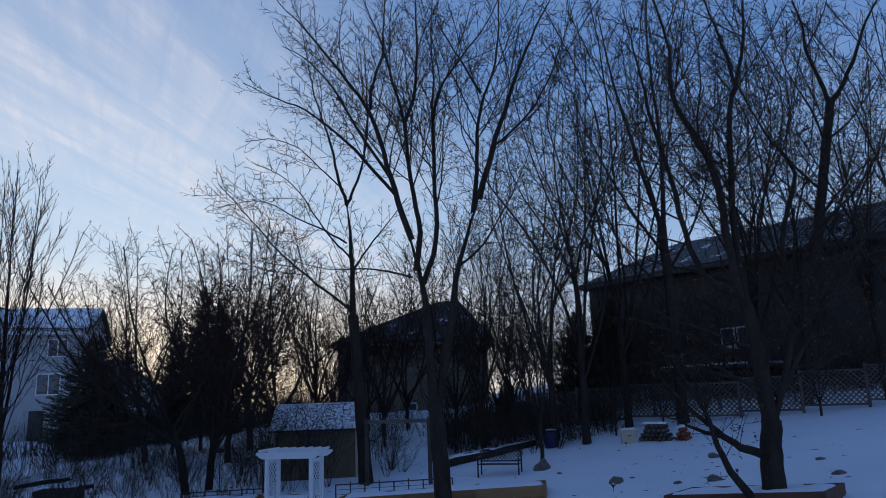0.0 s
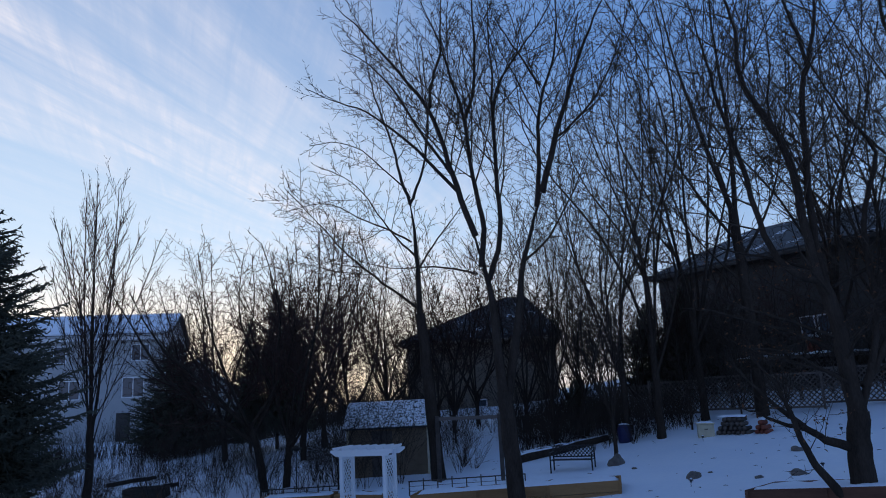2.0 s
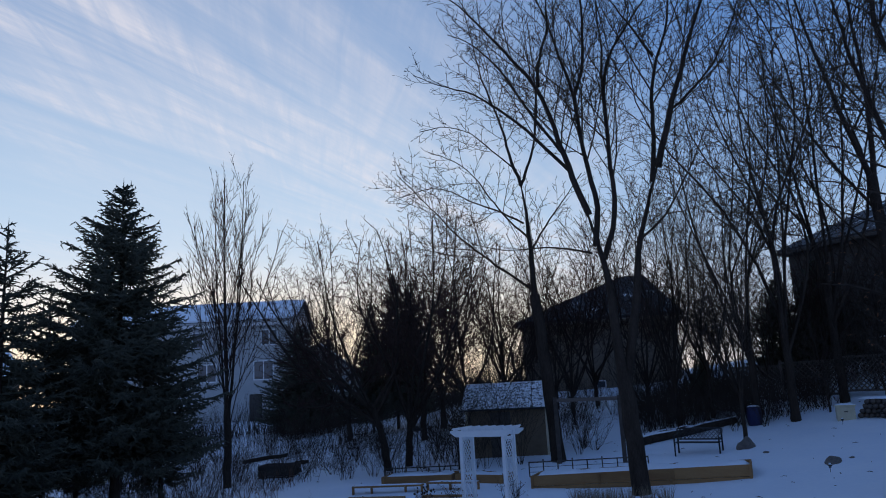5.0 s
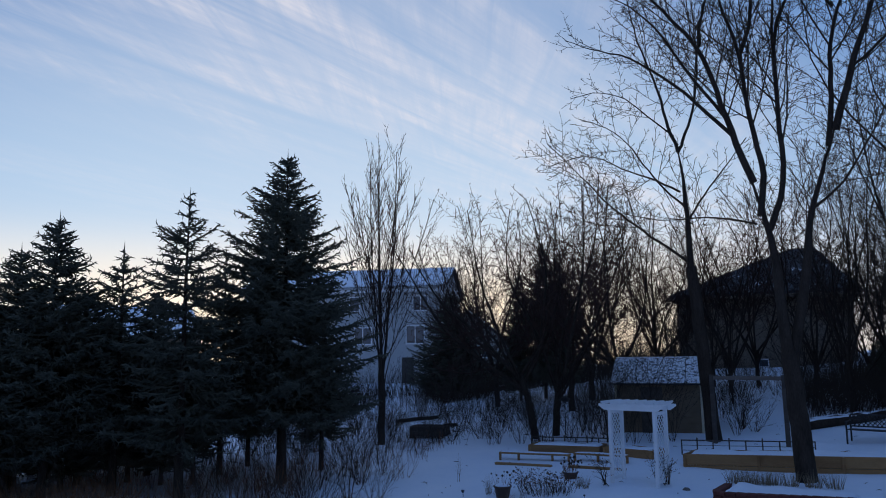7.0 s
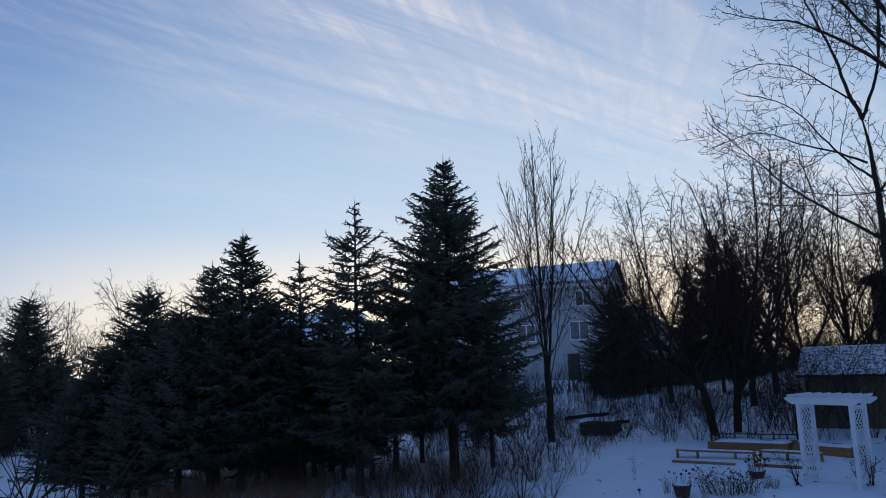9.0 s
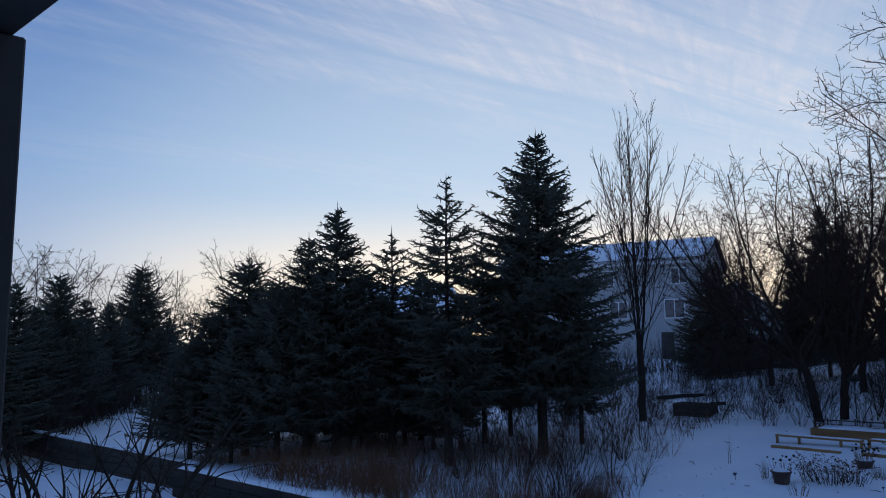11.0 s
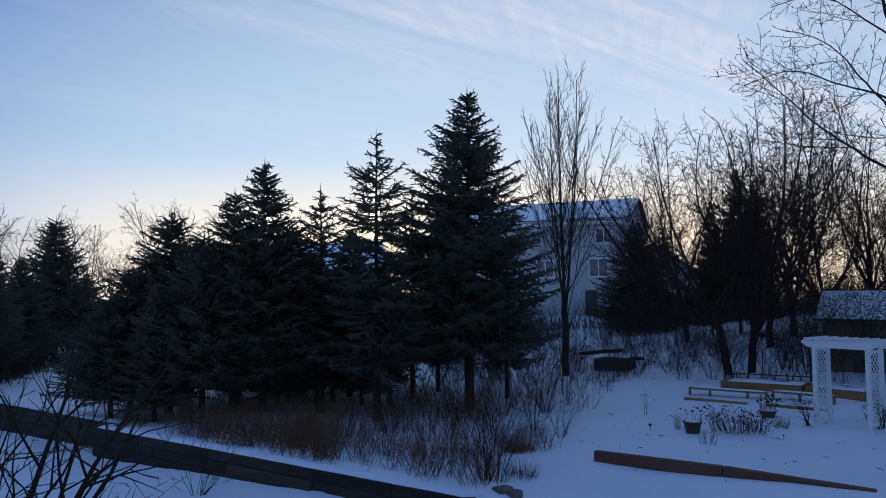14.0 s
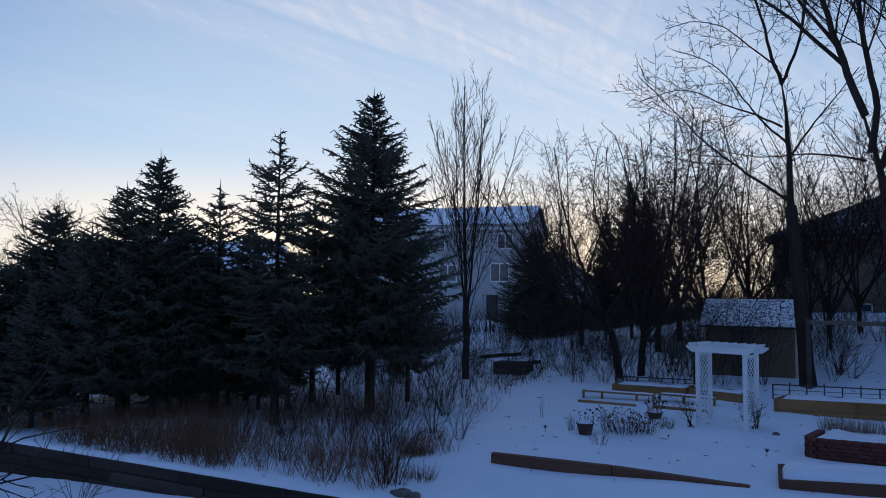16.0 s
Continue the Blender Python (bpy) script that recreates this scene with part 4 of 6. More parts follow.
def snow_cap(x0, x1, y0, y1, z, h, seed=0):
    """A slab of lying snow with a soft uneven top."""
    nx = max(3, int((x1 - x0) / 0.12))
    ny = max(3, int((y1 - y0) / 0.12))
    nx, ny = min(nx, 60), min(ny, 14)
    bm = bmesh.new()
    top = []
    for i in range(nx + 1):
        row = []
        for j in range(ny + 1):
            u, v = i / nx, j / ny
            edge = min(u * (x1 - x0), (1 - u) * (x1 - x0), v * (y1 - y0), (1 - v) * (y1 - y0))
            k = min(1.0, edge / 0.12) ** 0.5
            zz = z + h * (0.15 + 0.85 * k) * (0.85 + 0.35 * noise.noise(Vector((i * 0.31, j * 0.31, seed))))
            row.append(bm.verts.new((x0 + u * (x1 - x0), y0 + v * (y1 - y0), zz)))
        top.append(row)
    for i in range(nx):
        for j in range(ny):
            bm.faces.new((top[i][j], top[i + 1][j], top[i + 1][j + 1], top[i][j + 1]))
    ring = [top[i][0] for i in range(nx + 1)] + [top[nx][j] for j in range(1, ny + 1)] + [top[i][ny] for i in range(nx - 1, -1, -1)] + [top[0][j] for j in range(ny - 1, 0, -1)]
    low = [bm.verts.new((v.co.x, v.co.y, z)) for v in ring]
    for k in range(len(ring)):
        n = (k + 1) % len(ring)
        bm.faces.new((ring[k], low[k], low[n], ring[n]))
    bm.faces.new(low[::-1])
    for f in bm.faces:
        f.smooth = True
    return bm


def raised_bed(name, p, q, depth, height, mat, label, courses=2, board=2.4, snow=0.06, bury=0.25, fill=0.02):
    """Boards on edge round a bed heaped with snow; its front runs from p to q."""
    length = (Vector((q.x, q.y, 0)) - Vector((p.x, p.y, 0))).length
    rise = q.z - p.z
    ob = thing(name, frame_at(p, q), label, "raised bed")
    t = 0.05
    n = max(1, round(length / board))
    course = (height + bury) / courses
    for c in range(courses):
        z0 = -bury + c * course
        for i in range(n):
            x0, x1 = length * i / n + 0.004, length * (i + 1) / n - 0.004
            bm = boxed(x0, x1, 0, t, z0 + 0.004, z0 + course - 0.004, bevel=0.006)
            for v in bm.verts:
                v.co.z += rise * v.co.x / length
            part("board", bm, mat, ob)
            bm = boxed(x0, x1, depth - t, depth, z0 + 0.004, z0 + course - 0.004, bevel=0.006)
            for v in bm.verts:
                v.co.z += rise * v.co.x / length
            part("board", bm, mat, ob)
        for x in (0, length - t):
            bm = boxed(x + 0.001, x + t - 0.001, t + 0.003, depth - t - 0.003, z0 + 0.004, z0 + course - 0.004, bevel=0.006)
            for v in bm.verts:
                v.co.z += rise * (x / length)
            part("end_board", bm, mat, ob)
    for i in range(n + 1):
        x = min(max(length * i / n, 0.05), length - 0.05)
        bm = boxed(x - 0.04, x + 0.04, -0.03, -0.002, -bury, height - 0.02, bevel=0.005)
        for v in bm.verts:
            v.co.z += rise * v.co.x / length
        part("batten", bm, mat, ob)
    bm = snow_cap(t + 0.005, length - t - 0.005, t + 0.005, depth - t - 0.005, height - fill - 0.1, 0.1 + snow, seed=length)
    for v in bm.verts:
        v.co.z += rise * v.co.x / length
    part("snow", bm, SNOW, ob, "snow heaped in the bed")
    return ob


def lattice(x0, x1, z0, z1, pitch, w, t, y=0.0, each=None):
    """Crossed diagonal laths clipped to a rectangle in the xz plane; each takes them one by one."""
    bm = bmesh.new()
    W, H = x1 - x0, z1 - z0
    for s in (1, -1):
        c = -H
        while c < W:
            a0, a1 = max(0, -c), min(H, W - c)
            if a1 - a0 > 0.03:
                xa, xb = c + a0, c + a1
                za, zb = (a0, a1) if s > 0 else (H - a0, H - a1)
                beam(bm, (x0 + xa, y + s * t * 0.6, z0 + za), (x0 + xb, y + s * t * 0.6, z0 + zb), t, w)
                if each:
                    each(bm)
                    bm = bmesh.new()
            c += pitch * 1.414
    return bm


def make_arbor():
    p, q = spot(13.45, -9.4), spot(10.05, -9.5)
    mid = (p + q) / 2
    mid.z = min(p.z, q.z) - 0.02
    mid = mid + Vector((0.31 * math.sin(radians(15)), 0.31 * math.cos(radians(15)), 0))
    ob = thing("garden_arbor", Matrix.Translation(mid) @ pose(0, 0, 0, 0, 0, -15), "white garden arbor with lattice sides in the snow", "arbor")
    w, d, h = 1.22, 0.62, 1.98
    for x in (-w / 2, w / 2):
        for y in (-d / 2, d / 2):
            part("post", boxed(x - 0.045, x + 0.045, y - 0.045, y + 0.045, -0.1, h, bevel=0.008), WHITE, ob)
        side = part("side_panel", boxed(x - 0.02, x + 0.02, -d / 2 + 0.048, d / 2 - 0.048, h - 0.22, h - 0.14, bevel=0.005), WHITE, ob)
        part("lower_rail", boxed(x - 0.02, x + 0.02, -d / 2 + 0.048, d / 2 - 0.048, 0.12, 0.19, bevel=0.005), WHITE, side)
        bm = lattice(-d / 2 + 0.06, d / 2 - 0.06, 0.19, h - 0.22, 0.10, 0.026, 0.008)
        bmesh.ops.transform(bm, matrix=Matrix.Translation((x, 0, 0)) @ pose(0, 0, 0, 0, 0, 90), verts=bm.verts)
        part("lattice", bm, WHITE, side)
    for y in (-d / 2 - 0.075, d / 2 + 0.075):
        bm = bmesh.new()
        outline = [(-0.88, 0.16), (-0.88, 0.11), (-0.80, 0.05), (-0.72, 0.0), (0.72, 0.0), (0.80, 0.05), (0.88, 0.11), (0.88, 0.16)]
        f = [bm.verts.new((x, y - 0.018, h - 0.12 + z)) for x, z in outline]
        b = [bm.verts.new((x, y + 0.018, h - 0.12 + z)) for x, z in outline]
        bm.faces.new(f[::-1])
        bm.faces.new(b)
        for i in range(len(f)):
            j = (i + 1) % len(f)
            bm.faces.new((f[i], f[j], b[j], b[i]))
        bmesh.ops.recalc_face_normals(bm, faces=bm.faces)
        part("top_beam", bm, WHITE, ob)
    for i in range(7):
        x = -0.72 + 0.24 * i
        bm = bmesh.new()
        outline = [(-0.56, 0.07), (-0.56, 0.04), (-0.46, 0.0), (0.46, 0.0), (0.56, 0.04), (0.56, 0.07)]
        f = [bm.verts.new((x - 0.016, a, h + 0.042 + z)) for a, z in outline]
        b = [bm.verts.new((x + 0.016, a, h + 0.042 + z)) for a, z in outline]
        bm.faces.new(f[::-1])
        bm.faces.new(b)
        for k in range(len(f)):
            n = (k + 1) % len(f)
            bm.faces.new((f[k], f[n], b[n], b[k]))
        bmesh.ops.recalc_face_normals(bm, faces=bm.faces)
        part("rafter", bm, WHITE, ob)
    # dead climber on each side
    for az, el, seed in ((13.9, -9.45, 3), (9.55, -9.3, 4), (10.0, -9.2, 5)):
        rng = np.random.default_rng(seed)
        out = []
        for k in range(7):
            grow(rng, out, rng.normal(0, 0.06, 3) * [1, 1, 0], (rng.normal(0, 0.2), rng.normal(0, 0.2), 1), rng.uniform(0.5, 1.05), 0.012, 2, 4, 0.1, 0.25, 3.0)
        leaf = leaves(rng, [o[1][-1] for o in out][::2], 0.045)
        c = thing("dead_climber", spot(az, el), "withered dark climbing plant at the arbor's foot", "plant", "climbers on the arbor")
        part("stem", fast_mesh("stem", *tubes([(a, b) for lv, a, b in out], 3)), TWIG, c)
        part("dry_leaf", leaf, DEADLEAF, c)["kind"] = "stuff"


make_arbor()


def gable_shed():
    p, q = polar(12.85, 27.2), polar(6.7, 26.8)
    ob = thing("garden_shed", frame_at(p, q), "tan garden shed with a snow-dusted gable roof", "shed")
    W, D, H, R = (q - p).length, 2.6, 1.78, 0.82
    p.z = q.z
    bm = bmesh.new()
    prof = [(0, -0.6), (D, -0.6), (D, H), (D / 2, H + R), (0, H)]
    a = [bm.verts.new((0, y, z)) for y, z in prof]
    b = [bm.verts.new((W, y, z)) for y, z in prof]
    bm.faces.new(a)
    bm.faces.new(b[::-1])
    for i in range(5):
        j = (i + 1) % 5
        bm.faces.new((a[j], a[i], b[i], b[j]))
    bmesh.ops.recalc_face_normals(bm, faces=bm.faces)
    wall = part("wall", bm, TANWALL, ob)
    for i in range(9):
        part("siding_board", boxed(0.003, W - 0.003, -0.02, -0.002, 0.0 + 0.195 * i, 0.19 + 0.195 * i, bevel=0.006), TANWALL, wall)
    part("corner_trim", boxed(-0.03, 0.05, -0.045, -0.022, -0.3, H), CREAM, wall, "pale corner board")
    part("corner_trim", boxed(W - 0.05, W + 0.03, -0.045, -0.022, -0.3, H), CREAM, wall, "pale corner board")
    part("door", boxed(W * 0.30, W * 0.30 + 0.75, -0.045, -0.022, -0.2, 1.62, bevel=0.008), OLDWOOD, wall, "dark plank door")
    L = math.hypot(D / 2 + 0.18, (D / 2 + 0.18) * R / (D / 2))
    ang = math.degrees(math.atan2(R, D / 2))
    for s in (0, 1):
        m = Matrix.Translation((W / 2, D / 2, H + R + 0.02)) @ pose(0, 0, 0, 0, 0, 180 * s) @ pose(0, 0, 0, ang, 0, 0)
        bm = boxed(-W / 2 - 0.2, W / 2 + 0.2, -L, 0, 0, 0.05, bevel=0.006)
        bmesh.ops.transform(bm, matrix=m, verts=bm.verts)
        roof = part("roof", bm, SHINGLE, ob, "dark shingled roof slope")
        bm = snow_cap(-W / 2 - 0.17, W / 2 + 0.17, -L + 0.03, -0.01, 0.054, 0.05, s)
        bmesh.ops.transform(bm, matrix=m, verts=bm.verts)
        part("snow", bm, PATCHSNOW, roof, "thin snow with bare specks and painted twig shade")


def patchy_snow(name="thin_snow", scale=9.0, lo=0.53, hi=0.62):
    """Thin snow through which dark shingles show in specks."""
    m = material(name, (0.72, 0.76, 0.82), (0.84, 0.86, 0.89), 0.5, 0.6, 0.35, 9.0)
    nt = m.node_tree
    b = nt.nodes["Principled BSDF"]
    old = b.inputs["Base Color"].links[0].from_socket
    n = node(nt, "ShaderNodeTexNoise", Scale=scale, Detail=6.0, Roughness=0.75)
    nt.links.new(nt.nodes.new("ShaderNodeTexCoord").outputs["Object"], n.inputs["Vector"])
    nt.links.new(mix_color(nt, ramp(nt, n.outputs[0], [(lo, 0.0), (hi, 1.0)]), old, (0.035, 0.035, 0.038)), b.inputs["Base Color"])
    return m


# bare specks, widened to paint in the twig shade on the shed roof
PATCHSNOW = patchy_snow(lo=0.48, hi=0.58)
BARESNOW = patchy_snow("wind_blown_snow", 0.9, 0.36, 0.42)
gable_shed()

# raised beds and edgings
raised_bed("raised_bed", spot(8.27, -7.99), spot(-7.55, -7.6), 1.2, 0.34, TIMBER, "long timber raised bed heaped with snow", 2, 2.0)
raised_bed("raised_bed", spot(19.58, -7.12), spot(14.2, -7.25), 1.0, 0.22, TIMBER, "low timber raised bed under snow", 1, 2.4)
raised_bed("raised_bed", spot(13.97, -7.3), spot(10.4, -7.55), 0.9, 0.24, TIMBER, "low timber raised bed behind the arbor", 1, 1.8)
raised_bed("raised_bed", spot(8.04, -13.28), spot(-4.0, -12.4), 1.3, 0.17, DARKWOOD, "dark timber raised bed under snow", 2, 2.4, snow=0.08, fill=-0.02)
raised_bed("raised_bed", spot(-16.0, -8.6), spot(-26.6, -8.3), 1.6, 0.36, DARKWOOD, "dark red timber bed round the fruit tree", 2, 2.0, fill=0.03)


def edging(p, q, h, label):
    """Sleepers laid end to end, half sunk in snow."""
    length = (q - p).length
    ob = thing("timber_edging", frame_at(p, q), label, "edging")
    n = max(1, round(length / 2.4))
    for i in range(n):
        a, b = length * i / n + 0.006, length * (i + 1) / n - 0.006
        za, zb = (q.z - p.z) * i / n, (q.z - p.z) * (i + 1) / n
        drop = -0.16 * ((i + 1) / n) ** 2
        bm = bmesh.new()
        beam(bm, (a, 0, za + h / 2 - 0.02 - 0.16 * (i / n) ** 2), (b, 0, zb + h / 2 - 0.02 + drop), 0.16, h + 0.1, 0.012)
        part("sleeper", bm, DARKWOOD, ob)
    return ob


edging(spot(28.77, -12.75), spot(9.9, -13.35), 0.16, "dark timber edging half sunk in snow")


def block_bed():
    """A curved bed of stacked dark red blocks."""
    a, b = spot(6.0, -11.0), spot(-3.5, -10.9)
    ob = thing("block_bed", Matrix.Translation(a), "curved raised bed of dark red stacked blocks", "raised bed")
    span = b - a
    rows, h = 6, 0.078
    block = boxed(-0.1, 0.1, -0.08, 0.08, 0.002, h - 0.002, bevel=0.008)
    me = bpy.data.meshes.new("block")
    block.to_mesh(me)
    block.free()
    me.materials.append(BRICKRED)
    along = span.normalized()
    away = Vector((-along.y, along.x, 0)).normalized()
    if away.y < 0:
        away = -away
    length = span.length
    # path: a tight turn at the near end, then straight
    pts = [(-0.10, 1.3 - 0.2 * i) for i in range(6)] + [(-0.06, 0.14), (0.10, 0.04)] + [(0.10 + 0.202 * i, 0.02) for i in range(1, int(length / 0.202))]
    for r in range(rows):
        for i in range(len(pts) - 1):
            (u0, v0), (u1, v1) = pts[i], pts[i + 1]
            k = 0.5 if r % 2 else 0.0
            u, v = u0 + (u1 - u0) * (0.5 + k * 0.6), v0 + (v1 - v0) * (0.5 + k * 0.6)
            d = along * (u1 - u0) + away * (v1 - v0)
            o = part("block", me, BRICKRED, ob)
            o.matrix_basis = Matrix.Translation(along * u + away * v + Vector((0, 0, -0.06 + r * h))) @ pose(0, 0, 0, 0, 0, math.degrees(math.atan2(d.y, d.x)) + random.uniform(-2, 2))
    bm = snow_cap(0.0, length - 0.3, 0.09, 1.4, rows * h - 0.16, 0.13, 5)
    bmesh.ops.transform(bm, matrix=pose(0, 0, 0, 0, 0, math.degrees(math.atan2(along.y, along.x))), verts=bm.verts)
    part("snow", bm, SNOW, ob, "snow filling the bed")


block_bed()


def low_rail(p, q, legs, h, label):
    """A low plank on short legs."""
    length = (q - p).length
    ob = thing("low_plank_bench", frame_at(p, q), label, "bench", "low plank benches")
    part("plank", boxed(0, length, 0, 0.26, h - 0.05, h, bevel=0.006), TIMBER, ob)
    for k in legs:
        x = min(max(length * k, 0.03), length - 0.03)
        part("leg", boxed(x - 0.03, x + 0.03, 0.02, 0.10, -0.15, h - 0.052, bevel=0.004), TIMBER, ob)
    part("snow", snow_cap(0.05, length - 0.05, 0.03, 0.25, h + 0.001, 0.035, 2), SNOW, ob, "strip of snow on the plank")


low_rail(spot(21.83, -7.75), spot(16.5, -7.85), (0.0, 0.28, 0.76, 1.0), 0.24, "low timber plank bench dusted with snow")
low_rail(spot(16.2, -7.8), spot(12.2, -7.95), (0.0, 0.45, 1.0), 0.24, "low timber plank bench beside the arbor")


def sunk_board(p, q, label):
    length = (q - p).length
    ob = part("sunk_board", boxed(0, length, 0, 0.14, -0.1, 0.07, bevel=0.01), TIMBER, None)
    ob.matrix_basis = frame_at(p, q)
    tagged(ob, label, "board", "boards lying in the snow")


sunk_board(spot(22.17, -8.1), spot(17.9, -8.25), "timber board edge showing through snow")
sunk_board(spot(16.6, -8.3), spot(12.4, -8.45), "timber board edge showing through snow")


def wire_fence(p, q, n, h, label):
    length = (q - p).length
    ob = thing("low_wire_fence", frame_at(p, q), label, "fence", "low garden fences")
    for i in range(n):
        x = length * i / (n - 1)
        z = (q.z - p.z) * i / (n - 1)
        part("stake", boxed(x - 0.018, x + 0.018, -0.018, 0.018, z - 0.15, z + h + 0.06 * (i % 2), bevel=0.003), OLDWOOD, ob)
    for z in (0.25, 0.6, 0.95):
        bm = bmesh.new()
        beam(bm, (0, 0.022, h * z), (length, 0.022, h * z + q.z - p.z), 0.012, 0.014 if z < 0.9 else 0.035)
        part("rail", bm, OLDWOOD, ob)


wire_fence(spot(19.3, -6.75), spot(13.4, -6.85), 8, 0.33, "low stake fence behind the timber beds")
wire_fence(polar(8.3, 23.6), polar(-0.5, 23.2), 9, 0.42, "low stake fence behind the long bed")


def trellis():
    """A tall frame of posts and one rail beside the shed."""
    p, q = polar(5.95, 25.2), polar(1.15, 24.6)
    ob = thing("timber_trellis", frame_at(p, q), "weathered timber trellis frame standing in snow", "trellis")
    length = (q - p).length
    h = 2.15
    part("post", boxed(-0.06, 0.06, -0.06, 0.06, -0.3, h, bevel=0.008), OLDWOOD, ob)
    part("post", boxed(length - 0.06, length + 0.06, -0.06, 0.06, -0.3, h, bevel=0.008), OLDWOOD, ob)
    part("rail", boxed(0.062, length - 0.062, -0.04, 0.04, h - 0.16, h - 0.04, bevel=0.006), OLDWOOD, ob)


trellis()


def iron_bench():
    p, q = spot(-2.4, -6.05), spot(-5.6, -5.95)
    ob = thing("garden_bench", frame_at(p, q), "black iron garden bench with a pierced back", "bench")
    W = (q - p).length
    for i in range(5):
        part("seat_slat", boxed(0.03, W - 0.03, 0.04 + 0.085 * i, 0.105 + 0.085 * i, 0.40, 0.425, bevel=0.004), IRON, ob)
    back = part("backrest", boxed(0.03, W - 0.03, 0.50, 0.53, 0.80, 0.85, bevel=0.006), IRON, ob)
    part("lower_rail", boxed(0.03, W - 0.03, 0.47, 0.50, 0.47, 0.51, bevel=0.006), IRON, back)
    bm = lattice(0.04, W - 0.04, 0.51, 0.80, 0.085, 0.022, 0.012, 0.5)
    part("pierced_panel", bm, IRON, back)
    for x in (0.0, W - 0.05):
        for y, top in ((0.03, 0.62), (0.46, 0.82)):
            bm = bmesh.new()
            beam(bm, (x + 0.025, y, -0.05), (x + 0.025, y + (0.05 if y > 0.3 else 0.02), top), 0.045, 0.045, 0.008)
            part("leg", bm, IRON, ob)
        bm = bmesh.new()
        beam(bm, (x + 0.025, -0.02, 0.64), (x + 0.025, 0.52, 0.66), 0.05, 0.03, 0.01)
        part("armrest", bm, IRON, ob)


iron_bench()


def rock(az, el, size, seed, label, flat=0.7):
    ob = part("rock", pebble(size, seed, flat), STONE, None)
    ob.matrix_basis = Matrix.Translation(spot(az, el)) @ pose(0, 0, 0.02 * size, 0, 0, seed * 40)
    tagged(ob, label, "rock", "rocks on the slope")


rock(-7.4, -5.55, 0.30, 1, "rounded brown boulder bare of snow", 1.0)
rock(-12.7, -6.62, 0.25, 2, "small brown rock in snow")
rock(-19.75, -4.85, 0.20, 3, "small brown rock in snow", 0.6)
rock(-19.6, -6.45, 0.20, 4, "small brown rock in snow", 0.6)
rock(-27.6, -5.95, 0.18, 5, "flat dark stone in snow", 0.5)
rock(-17.1, -6.65, 0.14, 6, "flat dark stone in snow", 0.4)
rock(-13.9, -6.3, 0.09, 7, "flat dark stone in snow", 0.4)
rock(-8.6, -5.9, 0.10, 8, "flat dark stone in snow", 0.35)
rock(-26.6, -5.0, 0.13, 9, "flat dark stone in snow", 0.35)
rock(35.8, -15.2, 0.17, 10, "dark boulder at the end of the timber wall", 0.6)
rock(34.9, -15.4, 0.15, 11, "dark boulder at the end of the timber wall", 0.6)
rock(8.15, -9.6, 0.10, 12, "small dark stone in snow", 0.6)


def path_light():
    ob = thing("path_light", Matrix.Identity(4), "black solar path light on a stake in snow", "path light", "solar path lights")
    part("stake", lathe([(0.012, -0.1), (0.012, 0.17)], 8), IRON, ob)
    part("lens", lathe([(0.03, 0.171), (0.045, 0.18), (0.05, 0.24)], 12), GLASS, ob)
    part("cap", lathe([(0.085, 0.241), (0.085, 0.255), (0.05, 0.285), (0.015, 0.30)], 14), IRON, ob)
    part("snow", lathe([(0.045, 0.288), (0.055, 0.302), (0.03, 0.335), (0.005, 0.345)], 12), SNOW, ob, "cap of snow")
    return ob


PATH_LIGHTS = [(24.6, -10.4, 0.55), (15.48, -10.45, 0.6), (8.78, -11.15, 1.0), (-12.45, -7.25, 1.25), (-13.64, -4.1, 1.1), (-21.2, -6.2, 1.2), (-22.67, -3.8, 1.2)]
first = path_light()
for i, (az, el, s) in enumerate(PATH_LIGHTS):
    m = Matrix.Translation(spot(az, el)) @ pose(0, 0, 0, 3, -4, i * 50) @ Matrix.Scale(s, 4)
    if i == 0:
        first.matrix_basis = m
    else:
        copy_thing(first, m)


def dry_plant(name, place, seed, stems, height, lean, label, seedhead=0.0, mat=None, category="plant", group="", depth=3, r=0.006, leafsize=0.0, parent=None):
    rng = np.random.default_rng(seed)
    out = []
    for k in range(stems):
        a = rng.uniform(0, 6.28)
        b = rng.uniform(0, 1) ** 0.5
        base = np.array([math.cos(a), math.sin(a), 0]) * b * lean * 0.5
        d = (math.cos(a) * b * lean, math.sin(a) * b * lean, 1.0)
        grow(rng, out, base, d, height * rng.uniform(0.6, 1.1), r, 3 - (depth - 2), 3, 0.05, 0.12, 4.0, 0.4)
    ob = thing(name, place, label, category, group)
    part("stem", fast_mesh("stem", *tubes([(a, b) for lv, a, b in out], 3)), mat or TWIG, ob)
    tips = [o[1][-1] for o in out]
    if seedhead:
        head = None
        for t in tips:
            if rng.uniform() < 0.6:
                if head is None:
                    bm = bmesh.new()
                    bmesh.ops.create_icosphere(bm, subdivisions=1, radius=seedhead)
                    o = part("seed_head", bm, TWIG, ob)
                    head = o.data
                else:
                    o = part("seed_head", head, TWIG, ob)
                o.matrix_basis = Matrix.Translation(t) @ Matrix.Scale(rng.uniform(0.6, 1.2), 4)
    if leafsize:
        part("dry_leaf", leaves(rng, tips, leafsize), DEADLEAF, ob)["kind"] = "stuff"
    return ob


